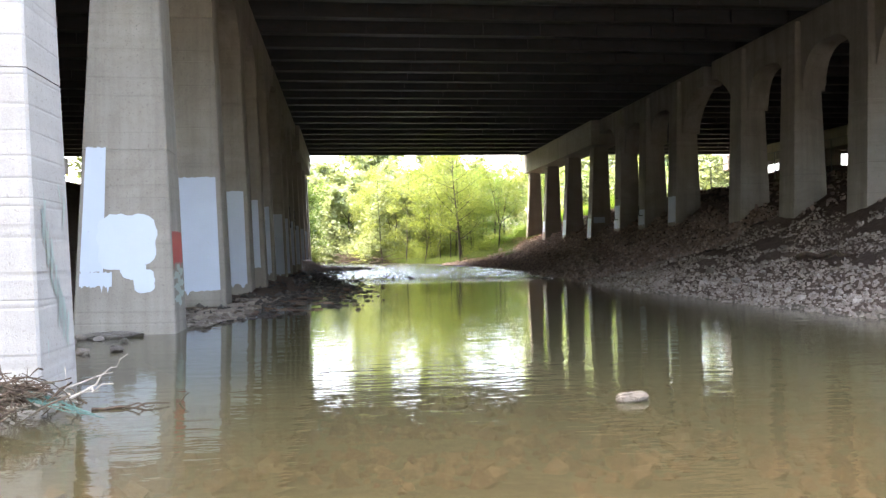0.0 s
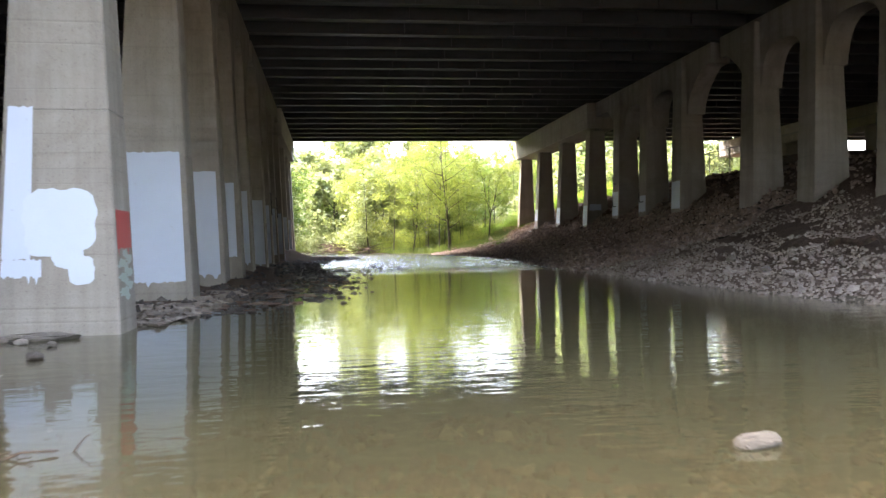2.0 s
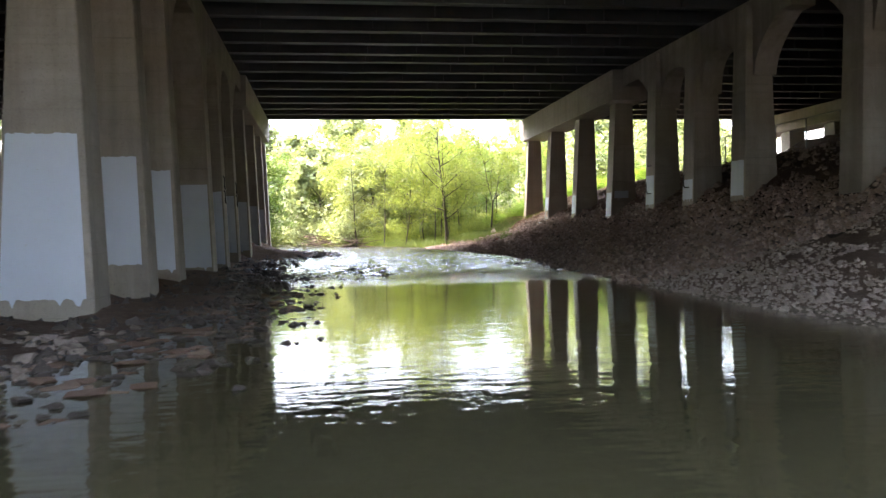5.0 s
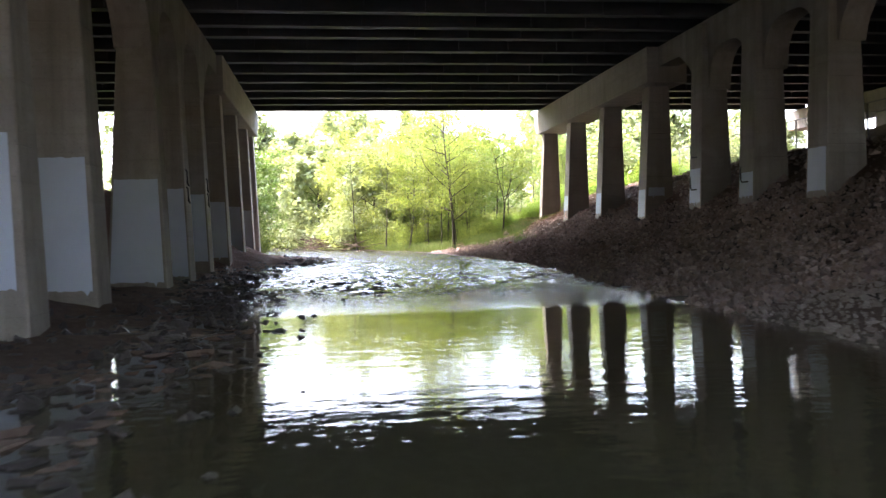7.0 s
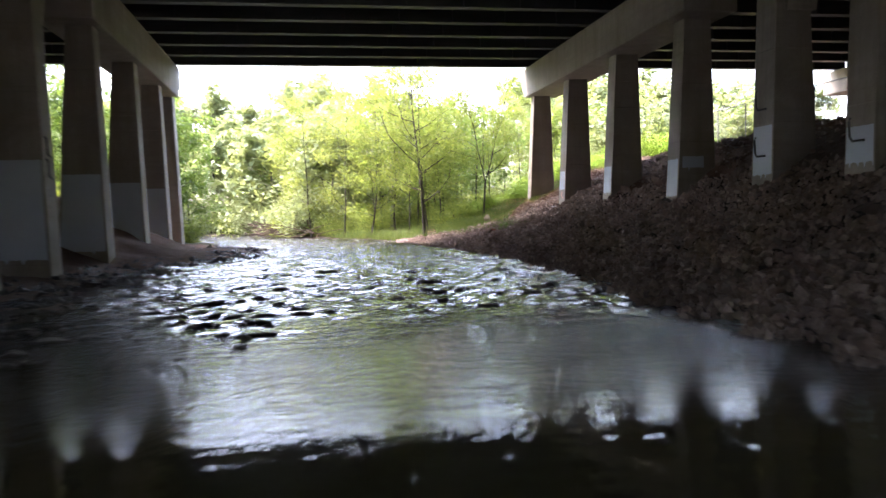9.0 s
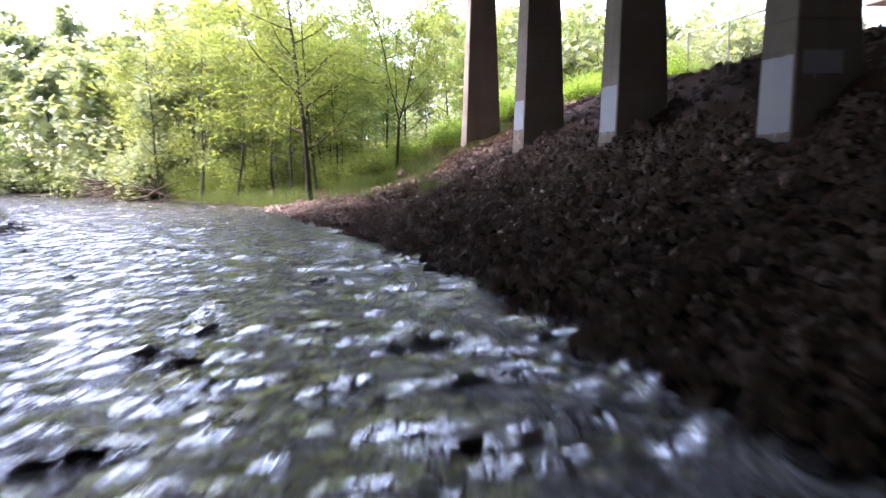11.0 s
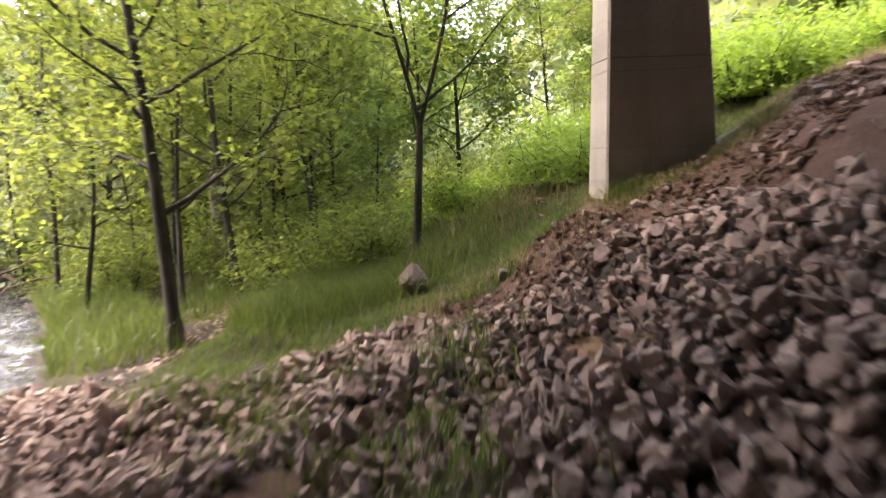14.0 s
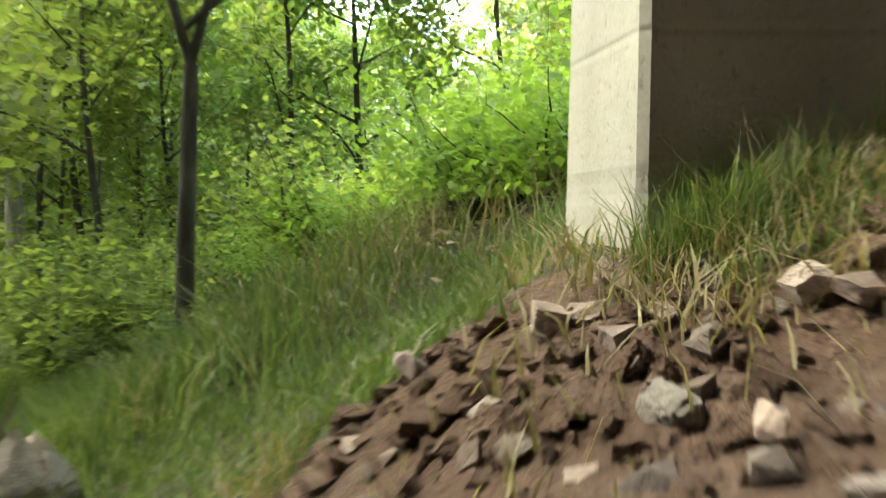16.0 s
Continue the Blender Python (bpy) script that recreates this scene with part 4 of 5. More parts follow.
# thickets beyond the bridge, then unseen trees added upstream to block light
for i in range(26):
    x, y = rng.uniform(-14, 26), rng.uniform(60, 84)
    if free(x, y, 1.0) and not (x > 6 and y < 64):
        plant(thicket, x, y, rng.uniform(0, 360), rng.uniform(0.7, 1.3))
for y in np.arange(60.0, 78, 1.5):
    plant(bush_a if y < 70 else thicket, float(shore_right(y)) + rng.uniform(1.2, 2.4), float(y), rng.uniform(0, 360), rng.uniform(0.6, 1.0))
    plant(thicket, float(shore_left(y)) - rng.uniform(1.2, 2.4), float(y), rng.uniform(0, 360), rng.uniform(0.6, 1.0))
# Two unseen trees, added to shade the near pool from the sun.
for x, y in ((-12, -9), (-14, 0.5)):
    plant(far_b, x, y, rng.uniform(0, 360), 0.9)
# Unseen woods added upstream to block low sky light from under the bridge.
for i in range(34):
    x, y = rng.uniform(-30, 36), rng.uniform(-38, -21)
    if free(x, y, 2.0):
        plant(rng.choice((far_b, far_a, wood_b)), x, y, rng.uniform(0, 360), rng.uniform(0.75, 1.1))
for x in np.arange(-9, 15, 3.4):
    plant(rng.choice((far_a, far_b)), float(x), -34 + rng.uniform(-3, 3), rng.uniform(0, 360), 1.0)


def clear_of_piers(x, y, grow=0.05):
    ok = np.ones(len(x), bool)
    for rows, lo, hi in ((RIGHT, 13.0, 14.22), (LEFT, -3.02, -1.72)):
        for py, t, _, _ in rows:
            ok &= ~((x > lo - grow) & (x < hi + grow) & (y > py - grow) & (y < py + t + grow))
    return ok


# ---- grass ----
def blades(name, places, rng, low, high, width, material, label, lean=0.35):
    """Bent tapering grass blades at the given places."""
    n = len(places)
    az, h = rng.uniform(0, 2 * np.pi, n), rng.uniform(low, high, n)
    s = np.stack([np.cos(az), np.sin(az), np.zeros(n)], 1) * (width * rng.uniform(0.6, 1.3, n))[:, None]
    la = rng.uniform(0, 2 * np.pi, n)
    d = np.stack([np.cos(la), np.sin(la), np.zeros(n)], 1) * (h * rng.uniform(0.1, 2 * lean, n))[:, None]
    up = np.array([[0, 0, 1.0]]) * h[:, None]
    mid, tip = places + up * 0.6 + d * 0.35, places + up * 0.95 + d
    v = np.stack([places - s, places + s, mid + s * 0.7, mid - s * 0.7, tip + s * 0.12, tip - s * 0.12], 1)
    k = np.arange(n)[:, None, None] * 6 + np.array([[[0, 1, 2, 3], [3, 2, 4, 5]]])
    return tagged(mesh_object(name, v.reshape(-1, 3), k.reshape(-1, 4), material), label, "grass", kind="stuff")


def on_ground(x, y, lift=0.0):
    return np.stack([x, y, ground_height(x, y) + lift], 1)


nr = np.random.default_rng(77)


def turf_points(n, x0, x1, y0, y1, clump=1.0):
    x, y = nr.uniform(x0, x1, n), nr.uniform(y0, y1, n)
    keep = is_turf(x, y) & (x > shore_right(y) + 0.15) & (rough(x, y, clump, 2, 5) > (0.02 if clump < 2 else -0.6))
    keep &= ~((x > 12.75) & (y < 52.7) & ((nr.uniform(0, 1, n) < 0.9) | (x > 13.3)))
    keep &= ~(muddy(x, y) & (nr.uniform(0, 1, n) < 0.92))
    return on_ground(x[keep], y[keep], -0.01)


blades("close_grass", turf_points(26000, 9.0, 15.0, 51.4, 54.2, 6.0), nr, 0.03, 0.1, 0.004, GRASS, "dense low grass at the edge of the stones", 0.6)
blades("short_grass", turf_points(46000, 6.5, 17, 50.8, 58, 0.8), nr, 0.03, 0.13, 0.005, GRASS, "short green grass on the bank beyond the riprap", 0.5)
x, y = nr.normal(10.7, 0.8, 9000), nr.normal(54.6, 0.6, 9000)
k = is_turf(x, y) & (x > 9.3)
blades("tall_grass", on_ground(x[k], y[k]), nr, 0.15, 0.42, 0.006, GRASS, "tall lush green grass under the young trees", 0.45)
x, y = nr.uniform(8, 24, 12000), nr.uniform(56, 62, 12000)
k = x > shore_right(y) + 0.3
blades("meadow_grass", on_ground(x[k], y[k]), nr, 0.12, 0.4, 0.009, GRASS, "uneven green grass in the woodland edge")
edge_x = nr.uniform(8.6, 17, 7000)
edge_y = np.interp(edge_x, [8.6, 9.4, 10.1, 11, 12.1, 13.0, 13.6, 14.4, 15.2, 18], [52.6, 51.8, 51.6, 51.6, 52.0, 51.95, 51.75, 51.7, 52.3, 53.5]) + nr.normal(0.1, 0.2, 7000)
k = (rough(edge_x, edge_y, 0.9, 2, 6) > 0.05) & clear_of_piers(edge_x, edge_y)
blades("dry_grass", on_ground(edge_x[k], edge_y[k]), nr, 0.03, 0.12, 0.004, STRAW, "dry straw-coloured grass along the stones", 0.6)
x, y = nr.normal(13.15, 0.1, 900), nr.normal(51.9, 0.05, 900)
blades("grass_tuft", on_ground(x, y), nr, 0.04, 0.19, 0.0022, GRASS, "tall dark green grass tuft at the foot of the pier", 0.4)
x, y = nr.uniform(13.05, 14.6, 3600), 51.66 + nr.uniform(0, 0.32, 3600)
blades("verge_grass", on_ground(x, y), nr, 0.02, 0.08, 0.0025, GRASS, "low green grass along the foot of the pier", 0.7)
x, y = nr.uniform(12.9, 14.6, 1500), 51.55 + nr.uniform(0, 0.42, 1500)
blades("dry_verge_grass", on_ground(x, y), nr, 0.03, 0.12, 0.003, STRAW, "low dry grass before the pier", 0.8)
x, y = np.concatenate([nr.normal(13.2, 0.16, 70), nr.uniform(12.72, 12.95, 34)]), np.concatenate([nr.normal(51.84, 0.05, 70), nr.uniform(51.9, 52.5, 34)])
blades("dry_grass_tuft", on_ground(x, y), nr, 0.08, 0.28, 0.0016, STRAW, "tall dry grass stalks at the foot of the pier", 0.35)
x, y = nr.uniform(4, 9, 8000), nr.uniform(54, 62, 8000)
k = (x > shore_right(y) + 0.05) & (x < shore_right(y) + 1.6)
blades("bank_grass", on_ground(x[k], y[k]), nr, 0.15, 0.5, 0.008, GRASS, "pale grass along the water's edge", 0.5)
# thin sprigs growing up through the riprap
x, y = np.concatenate([nr.normal(11.3, 0.25, 260), nr.normal(10.9, 0.3, 300), nr.normal(10.2, 0.5, 200)]), np.concatenate([nr.normal(50.0, 0.4, 260), nr.normal(47.3, 0.6, 300), nr.normal(50.6, 0.5, 200)])
blades("stone_grass", on_ground(x, y, 0.02), nr, 0.08, 0.26, 0.004, GRASS, "thin grass sprigs growing between the riprap stones", 0.6)
x, y = nr.uniform(8.5, 16, 6000), nr.uniform(53.6, 57.5, 6000)
k = (rough(x, y, 1.7, 3, 6) > -0.1) & is_turf(x, y + 0.4)
v, f = leaf_arrays(nr, on_ground(x[k], y[k], 0.02), 0.055, 0.0)
tagged(mesh_object("leaf_litter", v, f, LITTER), "dead brown leaves lying in the grass", "leaf litter", kind="stuff")
# dead stalks among the grass
x, y = nr.uniform(11.3, 13.6, 500), nr.uniform(53.6, 56.0, 500)
k = is_turf(x, y)
blades("weed_stalks", on_ground(x[k], y[k]), nr, 0.15, 0.5, 0.004, STRAW, "dry brown weed stalks in the grass", 0.7)
# weeds coming up through the low end of the riprap
for cx, cy, sx, sy, n in ((10.57, 46.7, 0.13, 0.22, 150), (10.8, 47.6, 0.12, 0.3, 160), (11.05, 48.15, 0.1, 0.2, 90), (10.57, 48.8, 0.2, 0.15, 90), (10.98, 49.0, 0.12, 0.15, 70), (10.1, 49.4, 0.35, 0.25, 110), (9.75, 51.05, 0.35, 0.3, 320), (9.25, 51.6, 0.3, 0.3, 320)):
    blades("weed_clump", on_ground(nr.normal(cx, sx, n), nr.normal(cy, sy, n), 0.02), nr, 0.08, 0.26, 0.005, GRASS, "green weeds growing up between the riprap stones", 0.6)


# ---- stones ----
def jittered(x0, x1, y0, y1, d):
    a, b = np.meshgrid(np.arange(x0, x1, d), np.arange(y0, y1, d), indexing="ij")
    a, b = a.ravel(), b.ravel()
    return a + nr.uniform(-0.5, 0.5, len(a)) * d, b + nr.uniform(-0.5, 0.5, len(b)) * d


bare = bare_soil
x, y = jittered(6.9, 13.6, 19.5, 53.6, 0.087)
single = (y > 48.6) & (y < 51.0) & (x > 11.0) & (x < 12.9)
k = (x > shore_right(y) - 0.2 + 0.22 * rough(x, y, 1.4, 3, 2)) & ~is_turf(x, y) & ~bare(x, y) & clear_of_piers(x, y) & ~single & ((y < 50.9) | (x < 11.4) | (nr.uniform(0, 1, len(x)) < 0.05))
x, y = x[k], y[k]
s = np.clip(nr.lognormal(-2.33, 0.3, len(x)), 0.05, 0.175)
s = np.where((y > 50.7) & (x > 11.4), np.minimum(s, 0.085), s)
k = y < 43.5
p = on_ground(x, y, 0.01) + np.stack([0 * x, 0 * x, s * nr.uniform(0.12, 0.5, len(x))], 1)
far_riprap = scatter("riprap", p[k], s[k], nr, RIPRAP)
tagged(far_riprap, "angular brown-grey riprap stones covering the shaded bank", "riprap", kind="stuff")
riprap = scatter("riprap", p[~k], s[~k], nr, RIPRAP, shapes=CRAGS)
tagged(riprap, "broken brown riprap stones at the sunlit end of the bank", "riprap", kind="stuff")
x, y = jittered(8.3, 13.2, 41.5, 52.0, 0.09)
k = ~is_turf(x, y) & ~bare(x, y) & clear_of_piers(x, y) & ((y < 50.9) | (x < 11.4) | (nr.uniform(0, 1, len(x)) < 0.3))
x, y = x[k], y[k]
s = nr.uniform(0.03, 0.085, len(x))
tagged(scatter("riprap_chips", on_ground(x, y, 0.01), s, nr, CHIP_GAP_SHADE), "small broken stones between the riprap", "riprap", kind="stuff")
# the slope behind the piers: dirt with fewer stones
x, y = jittered(13.4, 19.5, 2, 53, 0.3)
k = ~is_turf(x, y) & clear_of_piers(x, y)
x, y = x[k], y[k]
s = np.clip(nr.lognormal(-2.2, 0.45, len(x)), 0.05, 0.34)
s = np.where(y > 48, np.minimum(s, 0.14), s)
tagged(scatter("slope_stones", on_ground(x, y, 0.01), s, nr, RIPRAP), "scattered stones on the dirt slope behind the piers", "stones", kind="stuff")
# single stones of the riprap, close to the path
shape_meshes = []
for v, f in CRAGS:
    o = mesh_object("riprap_stone", v, f, RIPRAP_PIECE, riprap)
    shape_meshes.append(o)
x, y = jittered(11.0, 12.9, 48.6, 51.0, 0.1)
k = ~bare(x, y) & ~is_turf(x, y)
x, y = x[k], y[k]
for i, (px, py) in enumerate(zip(x, y)):
    o = shape_meshes[i] if i < len(shape_meshes) else new("riprap_stone", shape_meshes[i % len(shape_meshes)].data)
    o.parent = riprap
    size = float(np.clip(nr.lognormal(-2.4, 0.3), 0.05, 0.155))
    o.matrix_basis = Matrix.LocRotScale((px, py, float(ground_height(px, py)) + 0.01 + size * (nr.uniform(0.15, 0.55) if py < 50.2 else nr.uniform(-0.2, 0.2))), Euler(nr.uniform(0, 6.28, 3)), (size, size, size))

# clods and rubble in the bare dirt beside the last pier
x, y = jittered(11.6, 16.2, 50.2, 52.6, 0.05)
k = ~is_turf(x, y) & clear_of_piers(x, y, 0.0) & ((y > 50.7) | (x > 12.8)) & (rough(x, y, 0.8, 3, 2) > -0.6)
x, y = x[k], y[k]
s = np.clip(nr.lognormal(-2.85, 0.45, len(x)), 0.02, 0.12)
x, y = np.concatenate([x, nr.normal(10.3, 0.16, 60)]), np.concatenate([y, nr.normal(47.2, 0.16, 60)])
s = np.concatenate([s, np.clip(nr.lognormal(-3.3, 0.4, 60), 0.015, 0.07)])
tagged(scatter("dirt_clods", on_ground(x, y, 0.0), s, nr, CLAY, shapes=CRAGS, flat=0.75), "crumbly reddish-brown clods on the bare dirt", "dirt", kind="stuff")
k = nr.normal(0, 0.6, (90, 2))
x, y = 8.7 + 0.35 * k[:, 0] + 0.45 * k[:, 1], 53.75 + 0.94 * k[:, 0] - 0.15 * k[:, 1]
k = muddy(x, y) & (ground_height(x, y) > 0.03)
tagged(scatter("mud_stones", on_ground(x[k], y[k], 0.01), nr.uniform(0.04, 0.13, k.sum()), nr, RIPRAP, shapes=CRAGS, flat=0.7), "brown stones in the dark mud by the bank tree", "stones", kind="stuff")
x, y = nr.normal(12.04, 0.13, 140), nr.normal(49.2, 0.24, 140)
tagged(scatter("tan_clods", on_ground(x, y, 0.0), np.clip(nr.lognormal(-3.0, 0.5, 140), 0.02, 0.1), nr, TAN, shapes=CRAGS, flat=0.75), "sandy tan clods on the bare patch", "dirt", kind="stuff")
x, y = jittered(11.8, 15.8, 50.6, 52.2, 0.24)
k = ~is_turf(x, y) & clear_of_piers(x, y, 0.0)
x, y = x[k], y[k]
s = np.clip(nr.lognormal(-2.7, 0.35, len(x)), 0.04, 0.11)
tagged(scatter("dirt_rubble", on_ground(x, y, 0.01), s, nr, RIPRAP, shapes=CRAGS, flat=0.8), "half-buried brown rubble in the bare dirt", "stones", kind="stuff")
x, y = nr.uniform(12.2, 15.5, 420), nr.uniform(51.2, 52.1, 420)
k = ~is_turf(x, y) & clear_of_piers(x, y)
blades("straw_wisps", on_ground(x[k], y[k], 0.03), nr, 0.03, 0.11, 0.003, STRAW, "dry straw wisps scattered over the dirt", 1.2)

# pale gravel of the near bank
x, y = jittered(6.6, 13.4, -3, 20.5, 0.108)
k = (x > shore_right(y) - 0.12) & clear_of_piers(x, y) & (rough(x, y, 2.2, 3, 8) > -0.35 - 0.8 * (x < shore_right(y) + 2.2))
x, y = x[k], y[k]
s = np.clip(nr.lognormal(-2.78, 0.42, len(x)), 0.03, 0.24)
tagged(scatter("bank_gravel", on_ground(x, y, 0.005), s, nr, PEBBLE), "pale broken gravel on the dirt bank", "gravel", kind="stuff")

# wet stones along the foot of the other row of piers, and in the shallows
x, y = jittered(-3.6, 3.4, 6.5, 52, 0.2)
d = x - shore_left(y)
k = (d < 0.3 + 0.45 * rough(x, y, 3.0, 2, 9)) & (d > -3.2) & clear_of_piers(x, y) & (rough(x, y, 1.1, 2, 4) > -0.25)
x, y = x[k], y[k]
s = np.clip(nr.lognormal(-2.15, 0.4, len(x)), 0.06, 0.3)
p = on_ground(x, y)
p[:, 2] = np.maximum(p[:, 2] * 0.6, -s * 0.35)
tagged(scatter("creek_stones", p, s, nr, WET_STONE), "dark wet stones along the foot of the piers", "stones", kind="stuff")
shoal = []
for cx, cy, sx, sy, n in ((0.7, 16.0, 0.4, 2.4, 50), (1.5, 27.5, 0.7, 2.2, 80), (2.3, 30.5, 0.7, 1.8, 30), (0.3, 20, 0.7, 4, 110), (1.6, 40, 0.9, 3.5, 70), (3.2, 34, 0.6, 1.2, 7), (0.6, 46, 1.4, 3.0, 90), (-0.6, 11.2, 0.7, 1.2, 60), (2.7, 43, 0.6, 1.5, 16)):
    shoal.append(np.stack([nr.normal(cx, sx, n), nr.normal(cy, sy, n)], 1))
q = np.concatenate(shoal)
s = np.clip(nr.lognormal(-2.15, 0.35, len(q)), 0.06, 0.24)
tagged(scatter("shoal_stones", np.stack([q[:, 0], q[:, 1], nr.uniform(-0.05, 0.0, len(q))], 1), s, nr, WET_STONE, flat=0.6), "dark stones breaking the water's surface", "stones", kind="stuff")
x, y = jittered(-1.75, 2.2, 8.5, 27, 0.165)
k = (x < np.interp(y, [8, 11, 14, 17, 20, 23, 27], [-1.0, 0.2, 0.9, 0.95, 1.1, 1.1, 0.6]) + 0.35 * rough(x, y, 1.6, 3, 4)) & (rough(x, y, 1.3, 2, 8) > -0.45)
x, y = x[k], y[k]
s = np.clip(nr.lognormal(-1.95, 0.35, len(x)), 0.08, 0.34)
tagged(scatter("shallow_stones", np.stack([x, y, nr.uniform(-0.055, 0.02, len(x)) - s * 0.05], 1), s, nr, WET_STONE, flat=0.42), "flat dark stones lying in very shallow water by the piers", "stones", kind="stuff")
x, y = nr.uniform(-1.6, 0.9, 230), nr.uniform(9.5, 20, 230)
k = (x < np.interp(y, [9, 12, 20], [-0.7, 0.4, 1.0])) & clear_of_piers(x, y, 0.1)
x, y = x[k], y[k]
s = nr.uniform(0.14, 0.42, len(x))
tagged(scatter("flat_stones", np.stack([x, y, nr.uniform(-0.035, 0.015, len(x))], 1), s, nr, BED_STONE, shapes=CRAGS, flat=0.2), "flat brown stones lying awash by the piers", "stones", kind="stuff")
# stones on the bed, seen through shallow water
x, y = jittered(-2.0, 7.4, -3.8, 4.5, 0.12)
k = rough(x, y, 1.5, 2, 2) > -0.25
x, y = x[k], y[k]
tagged(scatter("bed_stones", on_ground(x, y, 0.0), np.clip(nr.lognormal(-2.35, 0.4, len(x)), 0.05, 0.22), nr, BED_STONE), "brown pebbles on the shallow creek bed", "stones", kind="stuff")
x, y = jittered(-1.7, 1.6, 9.5, 22, 0.3)
s = np.clip(nr.lognormal(-1.8, 0.35, len(x)), 0.08, 0.32)
tagged(scatter("sunken_stones", np.stack([x, y, nr.uniform(-0.16, -0.08, len(x)) - s * 0.3], 1), s, nr, WET_STONE), "stones lying just under the water", "stones", kind="stuff")


def single_stone(name, seed, x, y, size, shape, material, label, lift=0.0, turn=0.0, tilt=0.0, water_level=False, peak=0.0):
    """One larger stone: a rounded-off hull with a worn, faceted skin."""
    bm = round_shape(seed, 0.8, 22, peak)
    bmesh.ops.bevel(bm, geom=bm.edges[:], offset=0.05, segments=2, affect="EDGES")
    bmesh.ops.scale(bm, vec=[size * q for q in shape], verts=bm.verts)
    o = part(name, bm, material)
    z = 0.0 if water_level else float(ground_height(x, y))
    o.matrix_basis = pose(x, y, z + lift, tilt, 0, turn)
    return tagged(o, label, "stone")


single_stone("pool_rock", 201, 2.24, 1.2, 0.26, (1.0, 0.6, 0.55), POOL_STONE, "brown flat rock breaking the pool's surface", 0.02, 10, 4, True)
single_stone("boulder", 202, 11.33, 53.3, 0.46, (0.9, 0.7, 0.9), BOULDER, "pale pointed boulder lying in the grass", 0.14, 30, 8, peak=0.62)
single_stone("stone_slab", 203, 10.95, 47.2, 0.62, (1.0, 0.5, 0.35), PALE_STONE, "pale grey slab among the riprap", 0.08, 60, 14)
single_stone("bank_stone", 204, 8.87, 14.45, 0.26, (1, 0.8, 0.8), PALE_STONE, "pale stone on the gravel bank", 0.06)
single_stone("bank_stone", 205, 12.6, 16.2, 0.4, (1, 0.7, 0.6), PALE_STONE, "large pale stone high on the dirt bank", 0.08, 40)
single_stone("bank_stone", 206, 8.3, 12.0, 0.3, (1, 0.8, 0.7), WET_PIECE, "dark brown stone near the water's edge", 0.05, 70)
single_stone("flat_stone", 207, 0.15, 14.1, 0.42, (1, 0.7, 0.22), PALE_STONE, "flat pale stone at the water's surface", -0.02, 15, 3, True)
single_stone("flat_stone", 208, -0.15, 19.0, 0.8, (1, 0.6, 0.25), WET_PIECE, "long flat brown stone on the shoal", 0.03, 20, 5, True)
single_stone("rubble_slab", 210, 10.23, 44.5, 0.6, (1.0, 0.45, 0.3), PALE_STONE, "pale grey slab lying flat among the riprap", 0.06, 40, 10)
single_stone("grass_stone", 209, 12.03, 51.95, 0.2, (0.8, 0.7, 1.1), PALE_STONE, "small upright pale stone at the edge of the grass", 0.04, 50)
for i, (px, py, sz) in enumerate(((-2.8, 6.5, 0.2), (-2.5, 6.25, 0.17), (-2.7, 5.9, 0.22), (-2.15, 6.0, 0.14), (-1.95, 9.3, 0.3), (-1.5, 9.9, 0.26), (-1.2, 10.2, 0.24), (-1.7, 9.6, 0.2), (-2.3, 4.9, 0.24), (-2.0, 5.1, 0.18))):
    single_stone("pier_foot_stone", 220 + i, px, py, sz, (1, 0.75, 0.6), (PALE_STONE, WET_PIECE)[i % 2], "broken stone at the foot of a pier", 0.02, 40 * i, 0, True)

x, y = nr.uniform(-2.9, -0.9, 420), nr.uniform(7.4, 14.5, 420)
k = clear_of_piers(x, y, 0.05) & (x < np.interp(y, [7.4, 9, 11, 14.5], [-1.5, -1.2, -1.15, -0.9]))
x, y = x[k], y[k]
s = np.clip(nr.lognormal(-1.75, 0.4, len(x)), 0.1, 0.42)
tagged(scatter("ledge_stones", np.stack([x, y, nr.uniform(0.0, 0.05, len(x))], 1), s, nr, PEBBLE, shapes=CRAGS, flat=0.4), "flat brown stones heaped at the feet of the piers", "stones", kind="stuff")
for i, (px, py, sz) in enumerate(((13.36, 51.93, 0.15), (13.5, 51.94, 0.19), (13.66, 51.9, 0.16), (13.8, 51.93, 0.22), (14.0, 51.9, 0.2), (12.84, 51.45, 0.17))):
    single_stone("base_stone", 250 + i, px, py, sz, (1, 0.7, 0.65), PALE_STONE, "pale broken stone by the foot of the last pier", 0.0, 55 * i)
single_stone("foot_slab", 240, -2.45, 6.6, 0.9, (1.0, 0.35, 0.2), WET_PIECE, "long flat brown slab at the foot of a pier", 0.02, 8, 2, True)


# ---- paint marks and fittings on the piers ----
piers = {(round(o.children[0].data.vertices[0].co.x > 5), round(min(v.co.y for v in o.children[0].data.vertices), 0)): o for o in bpy.data.objects if o.name.startswith("bridge_pier") and o.type == "EMPTY"}


def pier_at(right, y):
    return min((o for (r, k), o in piers.items() if r == right), key=lambda o: abs(min(v.co.y for v in o.children[0].data.vertices) - y))


